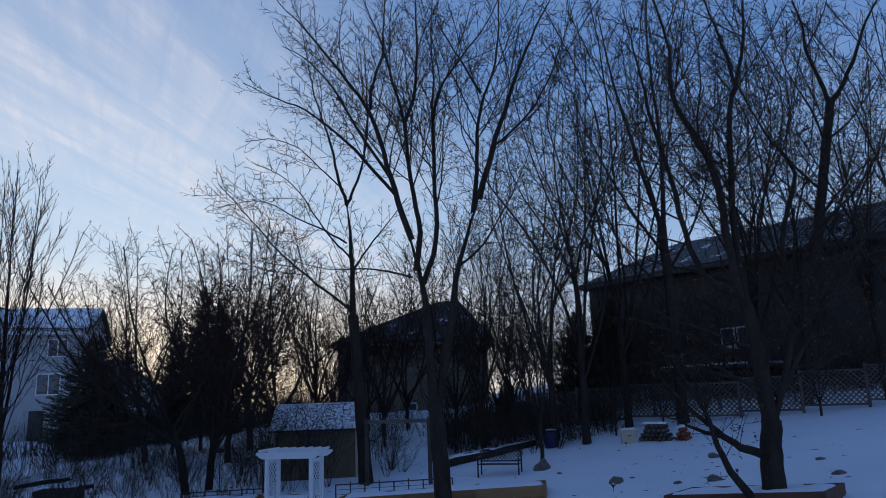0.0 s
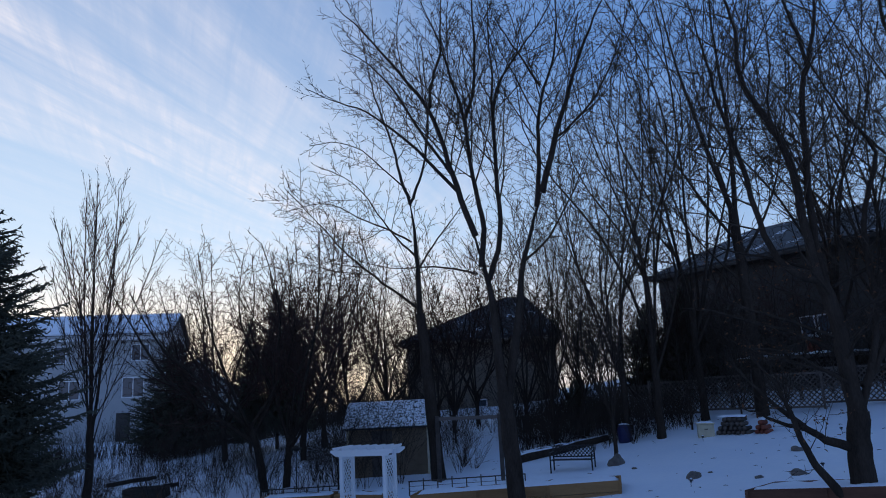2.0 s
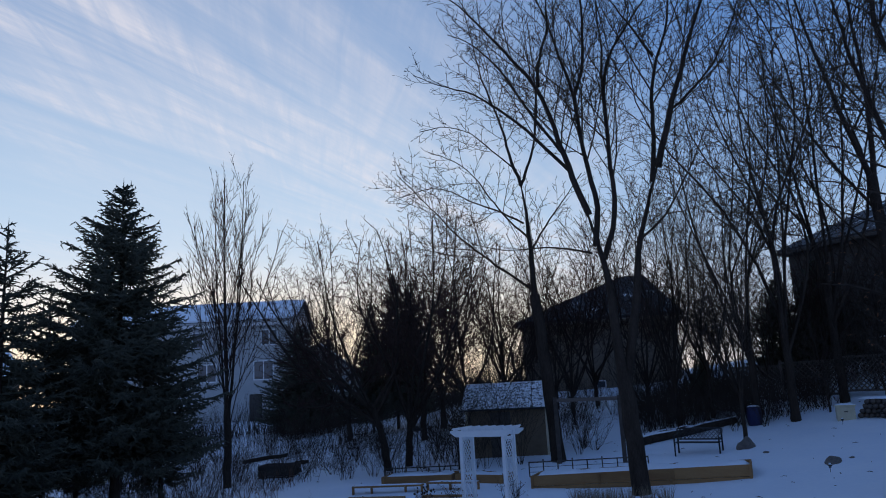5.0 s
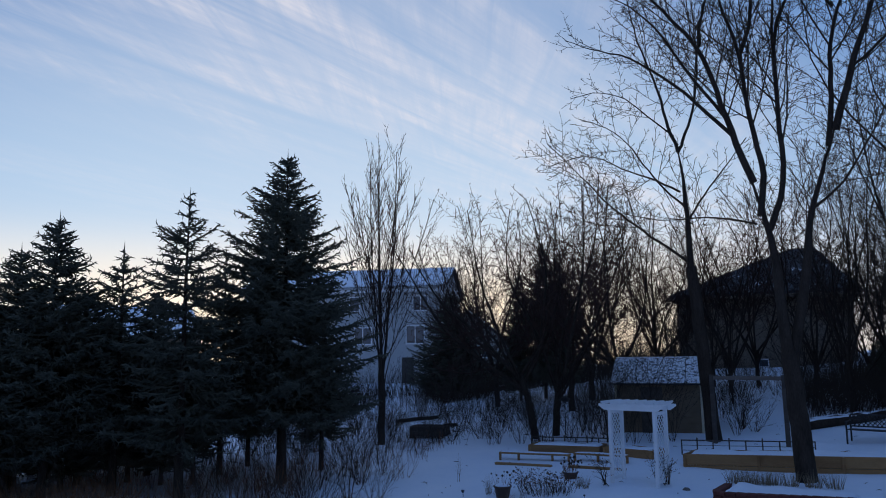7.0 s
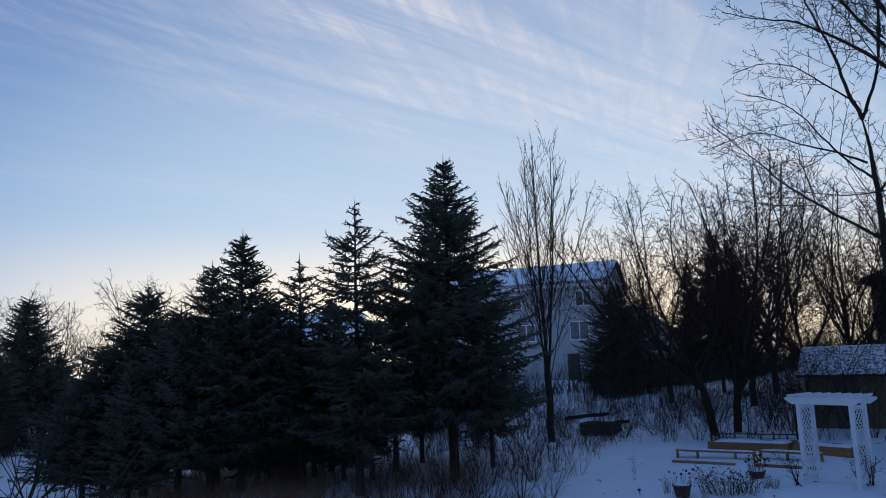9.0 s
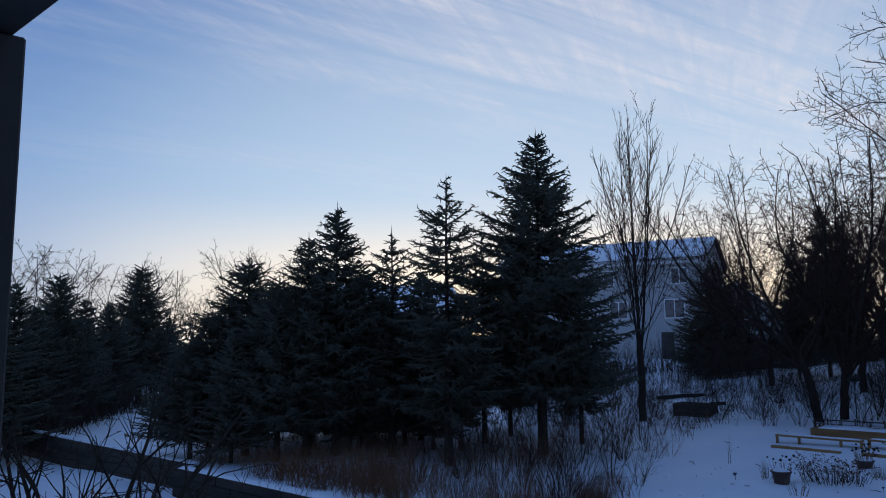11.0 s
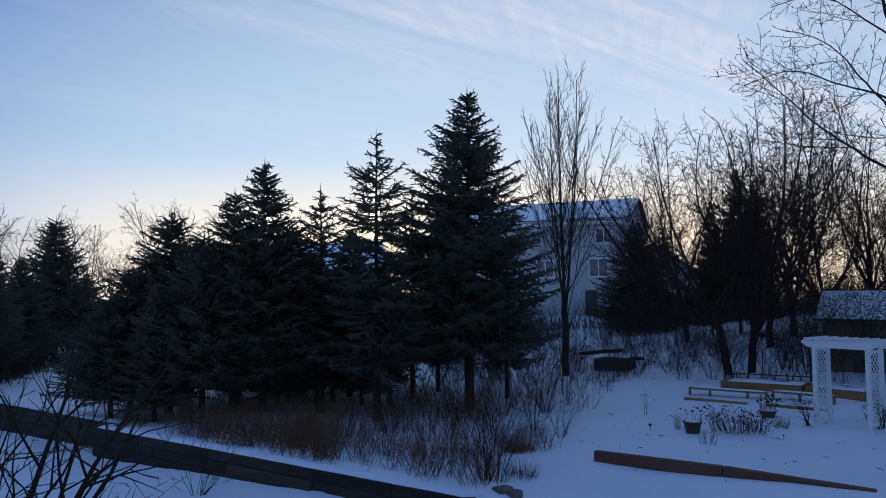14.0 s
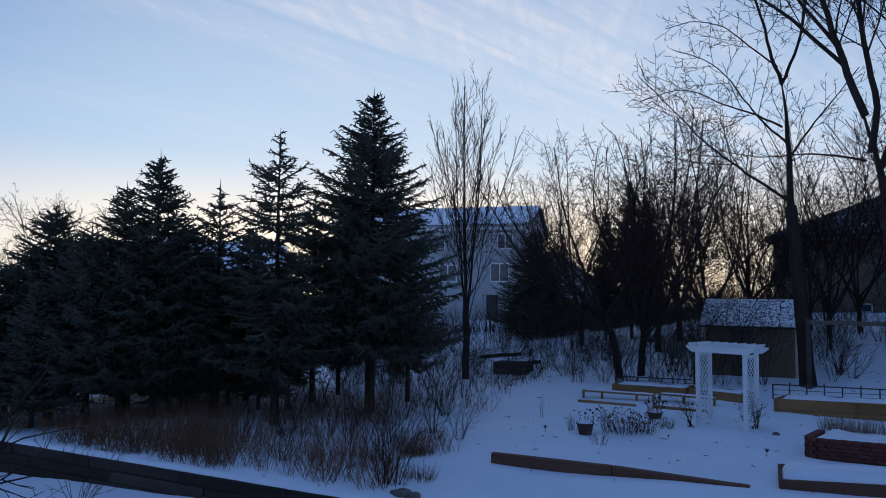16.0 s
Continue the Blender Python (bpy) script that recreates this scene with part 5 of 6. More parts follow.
def pot(az, el, r, h, label):
    ob = thing("plant_pot", Matrix.Translation(spot(az, el)), label, "pot", "plant pots")
    part("body", lathe([(r * 0.72, -0.05), (r * 0.75, 0.0), (r * 0.98, h * 0.86), (r * 1.08, h * 0.87), (r * 1.08, h), (r * 0.96, h), (r * 0.93, h - 0.03)], 18), TERRACOTTA, ob)
    part("snow", lathe([(r * 0.92, h - 0.06), (r * 0.9, h + 0.0), (r * 0.5, h + 0.05), (0.01, h + 0.06)], 14), SNOW, ob, "snow in the pot")
    return ob


for az, el, r, h, n in ((21.6, -10.45, 0.20, 0.27, 12), (16.45, -9.05, 0.20, 0.18, 40)):
    pot(az, el, r, h, "brown plant pot with withered stems, in snow")
    p = spot(az, el)
    dry_plant("withered_plant", p + Vector((0, 0, h - 0.02)), int(az * 10), n, 0.38, 0.35, "withered stems in a brown pot", 0.03, mat=DEADLEAF, group="withered plants")
dry_plant("dry_flowers", spot(18.5, -10.2), 31, 55, 0.55, 0.75, "clump of dry dark flower heads in snow", 0.017, leafsize=0.04, group="withered plants")
dry_plant("dry_flowers", spot(17.2, -10.1), 32, 45, 0.45, 0.7, "clump of dry dark flower heads in snow", 0.017, leafsize=0.04, group="withered plants")
dry_plant("dry_flowers", spot(19.6, -10.2), 33, 22, 0.6, 0.5, "clump of dry dark flower heads in snow", 0.017, leafsize=0.04, group="withered plants")
dry_plant("dry_flowers", spot(15.6, -9.7), 34, 40, 0.35, 0.3, "small clump of dry brown stems in snow", 0.0, mat=STRAW, group="withered plants")
dry_plant("dry_grass_tuft", spot(22.6, -10.2), 35, 16, 0.5, 0.3, "tuft of dry pale stems in snow", 0.0, mat=STRAW, group="dry tufts")
dry_plant("dry_grass_tuft", spot(20.6, -11.2), 36, 16, 0.45, 0.4, "tuft of dry pale stems in snow", 0.0, mat=STRAW, group="dry tufts")
dry_plant("dry_grass_tuft", spot(24.9, -9.3), 37, 4, 0.8, 0.15, "few tall dry stems in snow", 0.0, mat=STRAW, group="dry tufts")
for i, az in enumerate((4.9, 4.3, 3.7, 3.0, 2.3, 1.2, -0.2, -1.5)):
    dry_plant("ornamental_grass", spot(az, -9.0), 40 + i, 70, 0.42, 0.35, "tuft of pale dry ornamental grass", 0.0, mat=STRAW, group="ornamental grass tufts", depth=2, r=0.005)

# ---- the far side of the garden ----


def barrel():
    ob = thing("plastic_barrel", Matrix.Translation(spot(-8.15, -3.95)) @ Matrix.Scale(0.82, 4), "dark blue plastic barrel beside a tree trunk", "barrel")
    part("body", lathe([(0.27, -0.1), (0.30, 0.04), (0.31, 0.3), (0.30, 0.62), (0.27, 0.7)], 20), BLUEPLASTIC, ob)
    part("rim", lathe([(0.285, 0.701), (0.285, 0.735), (0.25, 0.74)], 20), BLUEPLASTIC, ob)
    part("snow", lathe([(0.24, 0.741), (0.25, 0.76), (0.15, 0.80), (0.01, 0.81)], 16), SNOW, ob, "cap of snow")


barrel()


def bee_box():
    ob = thing("cream_box", Matrix.Translation(spot(-13.9, -3.75)) @ pose(0, 0, 0, 0, 0, -8) @ Matrix.Scale(0.8, 4), "cream painted wooden box with a lid", "box")
    part("body", boxed(-0.34, 0.34, -0.25, 0.25, -0.1, 0.5, bevel=0.012), CREAM, ob)
    part("lid", boxed(-0.38, 0.38, -0.29, 0.29, 0.502, 0.57, bevel=0.012), CREAM, ob)
    part("handle", boxed(-0.07, 0.07, -0.285, -0.252, 0.28, 0.32, bevel=0.006), OLDWOOD, ob)
    part("snow", snow_cap(-0.36, 0.36, -0.27, 0.27, 0.571, 0.07, 8), SNOW, ob, "cap of snow")


bee_box()


def log_pile(az0, az1, el, rows, mat, label):
    p, q = spot(az0, el), spot(az1, el)
    ob = thing("log_pile", frame_at(p, q), label, "log pile", "log piles")
    W = (q - p).length
    rng = np.random.default_rng(int(-az0 * 10))
    r = 0.085
    log = lathe([(r * 0.96, 0), (r, 0.02), (r, 0.48), (r * 0.96, 0.5)], 9)
    me = bpy.data.meshes.new("log")
    log.to_mesh(me)
    log.free()
    me.materials.append(mat)
    n = int(W / (2 * r))
    for row in range(rows):
        for i in range(n - row):
            o = part("log", me, mat, ob)
            s = rng.uniform(0.75, 1.05)
            o.matrix_basis = Matrix.Translation((r + 2 * r * (i + row * 0.5), rng.uniform(-0.05, 0.05), r * 0.9 + row * r * 1.72)) @ pose(0, 0, 0, -90, 0, rng.uniform(-4, 4)) @ Matrix.Diagonal((s, s, 1, 1))
    part("snow", snow_cap(0.1, W - 0.2, 0.02, 0.46, rows * r * 1.72 + 0.02, 0.08, 4), SNOW, ob, "snow lying on the logs")


log_pile(-14.6, -17.0, -3.7, 4, OLDWOOD, "stack of dark split logs under snow")
log_pile(-17.1, -18.3, -3.72, 3, REDPAINT, "short stack of rust-red logs under snow")


def fallen_log(p, q, r, label):
    rng = np.random.default_rng(int(r * 1000 + abs(p.x) * 10))
    pts = [np.array(p) + (np.array(q) - np.array(p)) * s + rng.normal(0, 0.018, 3) for s in np.linspace(0, 1, 7)]
    ob = thing("fallen_log", Matrix.Identity(4), label, "log", "fallen logs")
    part("trunk", fast_mesh("trunk", *tubes([(pts, [r * (1 - 0.04 * i) for i in range(7)])], 10)), BARK, ob)
    tops = [(np.array(a) + [0, 0, r * 0.62]) for a in pts]
    part("snow", fast_mesh("snow", *tubes([(tops, [r * 0.55 * (1 - 0.08 * i) for i in range(7)])], 8)), SNOW, ob, "ridge of snow along the log")
    return ob


a, b = polar(0.4, 27.0), polar(-6.9, 29.5)
fallen_log(a + Vector((0, 0, 0.12)), b + Vector((0, 0, 0.06)), 0.18, "long fallen log crusted with snow")
for az, d0, az2, d1, r in ((-0.5, 28.2, -4.6, 28.8, 0.14), (27.5, 30.5, 25.0, 31.0, 0.10), (29.8, 34.0, 26.5, 34.5, 0.11), (24.0, 52, 19.5, 53, 0.2),
                           (22.5, 44, 19.8, 44.5, 0.18)):
    a, b = polar(az, d0), polar(az2, d1)
    fallen_log(a + Vector((0, 0, 0.08)), b + Vector((0, 0, 0.12)), r, "dark log lying across the snowy bank")


def compost_crate():
    p, q = spot(28.7, -6.15), spot(26.1, -6.15)
    ob = thing("compost_crate", frame_at(p, q), "dark weathered plank crate on the snowy bank", "crate")
    W = (q - p).length
    for i in range(3):
        z = -0.1 + i * 0.2
        for y in (0, 0.9):
            part("plank", boxed(0, W, y, y + 0.03, z, z + 0.18, bevel=0.005), OLDWOOD, ob)
        for x in (0.0, W - 0.03):
            part("plank", boxed(x, x + 0.03, 0.033, 0.897, z, z + 0.18, bevel=0.005), OLDWOOD, ob)
    part("snow", snow_cap(0.04, W - 0.04, 0.04, 0.88, 0.3, 0.12, 9), SNOW, ob, "snow in the crate")


compost_crate()


def feeder():
    p = polar(16.7, 26.0, EYE - 26.0 * math.tan(radians(3.25)))
    ob = thing("bird_feeder", Matrix.Translation(p), "dark hanging bird feeder on a pole", "bird feeder")
    part("tray", lathe([(0.05, -0.09), (0.17, -0.03), (0.19, 0.02), (0.10, 0.07), (0.02, 0.12)], 14), IRON, ob)
    part("pole", lathe([(0.015, ground(p.x, p.y) - p.z - 0.05), (0.015, -0.091)], 8), IRON, ob)


feeder()


def lattice_fence(az0, d0, az1, d1, h, label, lift=0.15):
    """A fence of lattice panels between posts."""
    p, q = polar(az0, d0), polar(az1, d1)
    ob = thing("lattice_fence", frame_at(p, q), label, "fence", "lattice fences")
    L = Vector((q.x - p.x, q.y - p.y, 0)).length
    n = max(1, round(L / 2.4))
    for i in range(n + 1):
        x, z = L * i / n, (q.z - p.z) * i / n
        part("post", boxed(x - 0.05, x + 0.05, -0.05, 0.05, z - 0.3, z + h + 0.12, bevel=0.008), OLDWOOD, ob)
    for i in range(n):
        x0, x1 = L * i / n + 0.052, L * (i + 1) / n - 0.052
        z = (q.z - p.z) * (i + 0.5) / n
        panel = part("panel", boxed(x0, x1, -0.03, 0.03, z + h - 0.08, z + h, bevel=0.005), OLDWOOD, ob)
        lattice(x0, x1, z + lift + 0.08, z + h - 0.08, 0.13, 0.045, 0.010, each=lambda bm: part("lath", bm, OLDWOOD, panel)).free()
        part("bottom_rail", boxed(x0, x1, -0.03, 0.03, z + lift, z + lift + 0.08, bevel=0.005), OLDWOOD, panel)


lattice_fence(-6.9, 33.5, -17.5, 31.5, 1.5, "weathered lattice fence with snow behind it")
lattice_fence(-17.8, 30.5, -34, 31.0, 1.45, "weathered lattice fence along the snowy slope")


def sleeper_wall(x0, x1, back, courses, label):
    """A retaining wall of stacked sleepers along the low lawn."""
    p = Vector((x0, float(wall_line(x0)) + back, 0))
    q = Vector((x1, float(wall_line(x1)) + back, 0))
    ob = thing("sleeper_wall", frame_at(p, q), label, "retaining wall")
    L = (q - p).length
    h = 0.2
    rng = np.random.default_rng(int(-x0))
    for c in range(courses):
        x = -0.6 * (c % 2)
        while x < L:
            a, b = max(x, 0), min(x + 2.4, L)
            if b - a > 0.1:
                y = rng.uniform(-0.015, 0.015) + 0.02 * c
                part("sleeper", boxed(a + 0.005, b - 0.005, y - 0.1, y + 0.1, -0.69 + c * h + 0.0015, -0.69 + (c + 1) * h - 0.0015, bevel=0.014), SLEEPER, ob)
            x += 2.4
    part("snow", snow_cap(0.0, L, -0.02, 0.35, -0.69 + courses * h - 0.03, 0.09, 3), SNOW, ob, "uneven snow along the top")
    return ob


sleeper_wall(-17.4, -6.9, 0.0, 4, "dark weathered timber sleeper retaining wall in snow")
sleeper_wall(-30.0, -17.6, 0.5, 4, "dark weathered timber sleeper retaining wall in snow")

# ---- houses ----


def window(parent, x, z, w, h, panes=2, y=0.0):
    """A framed window standing just proud of a front wall at y."""
    win = part("window", boxed(x, x + w, y - 0.05, y - 0.004, z, z + 0.07, bevel=0.006), WHITE, parent, "white framed window")
    part("frame", boxed(x, x + w, y - 0.05, y - 0.004, z + h - 0.07, z + h, bevel=0.006), WHITE, win)
    for i in range(panes + 1):
        xx = x + (w - 0.07) * i / panes
        part("mullion", boxed(xx, xx + 0.07, y - 0.05, y - 0.004, z + 0.072, z + h - 0.072, bevel=0.006), WHITE, win)
    for i in range(panes):
        xa = x + (w - 0.07) * i / panes + 0.072
        xb = x + (w - 0.07) * (i + 1) / panes - 0.002
        part("pane", boxed(xa, xb, y - 0.044, y - 0.034, z + 0.072, z + h - 0.072), GLASS, win)


def siding(parent, W, z0, z1, mat, lap=0.2, y=0.0, x0=0.0):
    """Lapped boards on a front wall."""
    n = int((z1 - z0) / lap)
    bm = bmesh.new()
    for i in range(n):
        a = [bm.verts.new(v) for v in ((x0, y - 0.03, z0 + i * lap), (W, y - 0.03, z0 + i * lap), (W, y - 0.006, z0 + (i + 1) * lap), (x0, y - 0.006, z0 + (i + 1) * lap))]
        bm.faces.new(a)
        b = [bm.verts.new(v) for v in ((x0, y - 0.004, z0 + i * lap), (W, y - 0.004, z0 + i * lap))]
        bm.faces.new((a[1], a[0], b[0], b[1]))
    ob = part("lap_siding", bm, mat, parent)
    ob["kind"] = "stuff"


def house(name, m, W, D, base, eave, ridge, mat, label, hip=(0.0, 0.0), snow=True, over=0.45, ridge_at=0.5):
    """A house whose front wall runs along x, ridge parallel to it. hip: how far the two ridge ends stand in; none for gables."""
    ob = thing(name, m, label, "house")
    bm = bmesh.new()
    ry = D * ridge_at
    f = [bm.verts.new(v) for v in ((0, 0, base), (W, 0, base), (W, D, base), (0, D, base), (0, 0, eave), (W, 0, eave), (W, D, eave), (0, D, eave))]
    for q in ((0, 1, 5, 4), (1, 2, 6, 5), (2, 3, 7, 6), (3, 0, 4, 7)):
        bm.faces.new([f[i] for i in q])
    gabled = hip[0] == 0
    if gabled:
        a, b = bm.verts.new((0, ry, ridge - 0.08)), bm.verts.new((W, ry, ridge - 0.08))
        bm.faces.new((f[4], a, f[7]))
        bm.faces.new((f[5], f[6], b))
    wall = part("wall", bm, mat, ob)
    siding(wall, W, base, eave, mat)

    def slab(z, thick, o):
        bm = bmesh.new()
        k = (ridge - eave) / ry
        kb = (ridge - eave) / (D - ry)
        e0, e1 = eave - o * k, eave - o * kb
        h0, h1 = (-o, -o) if gabled else hip
        lo = [(-o, -o, e0), (W + o, -o, e0), (W + o, D + o, e1), (-o, D + o, e1), (h0, ry, ridge), (W - h1, ry, ridge)]
        lov = [bm.verts.new((x, y, zz + z)) for x, y, zz in lo]
        hiv = [bm.verts.new((x, y, zz + z + thick)) for x, y, zz in lo]
        quads = ((0, 1, 5, 4), (2, 3, 4, 5))
        tris = ((1, 2, 5), (3, 0, 4))
        for q in quads:
            bm.faces.new([hiv[i] for i in q])
            bm.faces.new([lov[i] for i in reversed(q)])
        for q in tris:
            if not gabled:
                bm.faces.new([hiv[i] for i in q])
                bm.faces.new([lov[i] for i in reversed(q)])
        rim = ((0, 1), (1, 2), (2, 3), (3, 0)) if not gabled else ((0, 1), (1, 5), (5, 2), (2, 3), (3, 4), (4, 0))
        for i, j in rim:
            bm.faces.new((lov[i], lov[j], hiv[j], hiv[i]))
        bmesh.ops.recalc_face_normals(bm, faces=bm.faces)
        return bm
    roof = part("roof", slab(0.0, 0.18, over), SHINGLE, ob, "shingled roof")
    if snow:
        part("snow", slab(0.184, 0.10, over - 0.06), SNOW if snow == "full" else BARESNOW, roof, "snow lying on the roof")
    part("gutter", boxed(-over, W + over, -over - 0.12, -over - 0.004, eave - over * (ridge - eave) / ry - 0.02, eave - over * (ridge - eave) / ry + 0.14, bevel=0.02), mat, roof)
    return ob, wall


def make_houses():
    # pale house on the rise, one gable end just in view
    q = polar(26.0, 58.0, 0)
    p = q - Vector((0.96, 0.28, 0)) * 17.0
    W = (q - p).length
    ob, wall = house("pale_house", frame_at(p, q), W, 9.2, -1.0, 8.95, 10.75, PALESIDING, "pale two-storey house with a snowy roof", snow="full", over=0.35)

    def along(az):
        """How far along the front the line of sight at az meets it."""
        d = Vector((-math.sin(radians(az)), math.cos(radians(az)), 0))
        v = (q - p).normalized()
        return (p.y * d.x - p.x * d.y) / (v.x * d.y - v.y * d.x)
    for az0, z, w, h, n in ((28.95, 4.35, 1.55, 1.5, 2), (28.4, 7.0, 1.3, 1.25, 2), (33.4, 7.0, 0.9, 1.25, 1), (33.0, 4.35, 1.5, 1.4, 2), (37.0, 4.35, 1.5, 1.4, 2)):
        window(wall, along(az0), z, w, h, n)
    s = along(29.25)
    part("door", boxed(s, s + 0.95, -0.05, -0.004, 1.2, 3.3, bevel=0.01), DARKSIDING, wall, "dark basement door")
    part("corner_trim", boxed(W - 0.12, W + 0.03, -0.06, -0.034, -0.5, 8.75), WHITE, wall, "white corner board")
    part("fascia", boxed(-0.3, W + 0.3, -0.34, -0.30, 8.55, 8.80), WHITE, wall, "white board under the eaves")
    part("chimney", boxed(W - 1.9, W - 0.5, 4.9, 5.6, 10.2, 11.1, bevel=0.02), PALESIDING, ob, "short pale chimney")
    for x in (W * 0.42, W * 0.6, W * 0.74):
        part("roof_vent", boxed(x, x + 0.25, 4.3, 4.55, 10.6, 11.05, bevel=0.02), DARKSIDING, ob, "small dark roof vent")
    # lower wing beyond it, gable towards the garden
    a, b = polar(24.4, 63.0), polar(20.4, 63.5)
    a.z = b.z = 0
    m = frame_at(a, b) @ pose(0, 0, 0, 0, 0, 0)
    wing = thing("low_wing", m, "low pale side wing with a snowy gable roof", "house")
    w = (b - a).length
    bm = bmesh.new()
    prof = [(0, -1.0), (w, -1.0), (w, 4.0), (w * 0.12, 7.0), (0, 6.8)]
    f = [bm.verts.new((x, 0, z)) for x, z in prof]
    g = [bm.verts.new((x, 9, z)) for x, z in prof]
    bm.faces.new(f)
    bm.faces.new(g[::-1])
    for i in range(5):
        j = (i + 1) % 5
        bm.faces.new((f[j], f[i], g[i], g[j]))
    bmesh.ops.recalc_face_normals(bm, faces=bm.faces)
    wl = part("wall", bm, MIDSIDING, wing)
    bm = bmesh.new()
    beam(bm, (w * 0.12 - 0.2, 4.4, 7.2), (w + 0.5, 4.4, 3.82), 9.6, 0.18, 0.02)
    rf = part("roof", bm, SHINGLE, wing)
    bm = bmesh.new()
    beam(bm, (w * 0.12 - 0.1, 4.4, 7.32), (w + 0.4, 4.4, 3.99), 9.4, 0.12, 0.04)
    part("snow", bm, SNOW, rf, "snow lying on the roof")
    window(wl, w * 0.22, 3.2, 1.1, 1.1, 2)
    # dark hipped house behind the shed
    p, q = polar(8.1, 46.0), polar(-3.6, 45.5)
    p.z = q.z = 0
    ob, wall = house("brown_house", frame_at(p, q), (q - p).length, 9.0, 1.0, 6.75, 9.5, GREYSIDING, "brown hipped house behind bare trees", hip=(6.3, 1.6), snow=True)
    W = (q - p).length
    window(wall, 4.3, 2.5, 0.6, 0.5, 1)
    # large dark house above the lattice fence
    p, q = polar(-11.8, 43.5), polar(-36.0, 35.0)
    p.z = q.z = 0
    W = (q - p).length
    ob, wall = house("dark_house", frame_at(p, q), W, 10.0, 1.5, 9.4, 11.7, DARKSIDING, "large dark house with a broad roof behind trees", hip=(2.8, 2.8), snow=True)
    s = W * 0.44
    window(wall, s, 5.2, 0.75, 0.95, 1)
    window(wall, s + 0.85, 5.2, 0.75, 0.95, 1)
    # deck before it
    deck = thing("raised_deck", frame_at(p, q), "dark timber deck with snow on its boards", "deck")
    part("floor", boxed(W * 0.34, W * 0.62, -3.0, -0.1, 4.1, 4.25, bevel=0.01), OLDWOOD, deck)
    part("snow", snow_cap(W * 0.34, W * 0.62, -3.0, -0.1, 4.252, 0.12, 6), SNOW, deck, "snow on the boards")
    for k in range(5):
        x = W * 0.34 + 0.1 + k * (W * 0.28 - 0.2) / 4
        part("post", boxed(x - 0.07, x + 0.07, -2.9, -2.76, 1.2, 4.098, bevel=0.01), OLDWOOD, deck)
    part("skirt", lattice(W * 0.34, W * 0.62, 2.3, 4.0, 0.16, 0.05, 0.012, -3.05), OLDWOOD, deck)
    tub = thing("red_tub", frame_at(p, q) @ pose(s + 1.4, -1.6, 4.36), "rust-red tub capped with snow on the deck", "tub")
    part("body", lathe([(0.25, 0), (0.33, 0.05), (0.36, 0.5), (0.33, 0.62)], 16), REDPAINT, tub)
    part("snow", lathe([(0.31, 0.622), (0.32, 0.68), (0.15, 0.78), (0.01, 0.80)], 14), SNOW, tub, "cap of snow")
    # snowy roofs seen between the spruces
    p, q = polar(54.5, 62.0), polar(44.5, 64.0)
    p.z = q.z = 0
    house("distant_house", frame_at(p, q), (q - p).length, 9, -1.5, 5.2, 7.6, GREYSIDING, "distant grey house with a snowy roof behind spruces", snow="full")


make_houses()


def make_porch():
    """The covered porch from which the garden is seen."""
    ob = thing("porch", Matrix.Identity(4), "dark timber porch with a post and roof beam", "porch", kind="structure")
    part("floor", boxed(-3.4, 3.6, -2.4, 0.9, 1.45, 1.58, bevel=0.01), OLDWOOD, ob)
    bm = bmesh.new()
    beam(bm, (-3.35, 0.545, 4.52), (3.6, 1.14, 4.52), 0.16, 0.30, 0.01)
    part("roof_beam", bm, DARKSIDING, ob)
    post_at = polar(78.6, 3.1, 0)
    g = ground(post_at.x, post_at.y)
    part("post", boxed(post_at.x - 0.08, post_at.x + 0.08, post_at.y - 0.08, post_at.y + 0.08, g - 0.2, 4.368, bevel=0.008), DARKSIDING, ob)
    part("post", boxed(3.35, 3.5, 1.05, 1.2, ground(3.4, 1.5) - 0.2, 4.368, bevel=0.008), DARKSIDING, ob)
    bm = bmesh.new()
    v = [bm.verts.new(c) for c in ((-3.6, 0.58, 4.68), (3.8, 1.2, 4.68), (3.8, -2.6, 5.3), (-3.6, -2.6, 5.3))]
    w = [bm.verts.new(c.co + Vector((0, 0, 0.12))) for c in v]
    bm.faces.new(v[::-1])
    bm.faces.new(w)
    for i in range(4):
        bm.faces.new((v[i], v[(i + 1) % 4], w[(i + 1) % 4], w[i]))
    part("roof", bm, DARKSIDING, ob)
    wall = part("house_wall", boxed(-9, 9, -2.9, -2.6, -1.2, 6.5), PALESIDING, None)
    tagged(wall, "pale siding wall of the house behind the porch", "wall", kind="structure")


make_porch()

# ---- shrubs, brush ----


def shrub_mesh(seed, h, stems, spread, density=2.1, r=0.008, depth=4):
    rng = np.random.default_rng(seed)
    out = []
    for k in range(stems):
        a = rng.uniform(0, 6.28)
        b = rng.uniform(0.1, 1.0)
        d = (math.cos(a) * spread * b, math.sin(a) * spread * b, 1.0)
        grow(rng, out, (0.08 * math.cos(a), 0.08 * math.sin(a), -0.05), d, h * rng.uniform(0.7, 1.1), r, 1, depth, 0.12, 0.13, density, 0.5, (18, 42))
    me = fast_mesh("stem", *tubes([(p, q) for lv, p, q in out], 3))
    return me, [o[1][-1] for o in out]


def garden_edge(y):
    """Where the open snow of the garden ends on its left."""
    return -7.2 - 0.36 * min(max(y - 10.5, 0), 11) + 0.5 * noise.noise(Vector((0, y * 0.5, 3)))


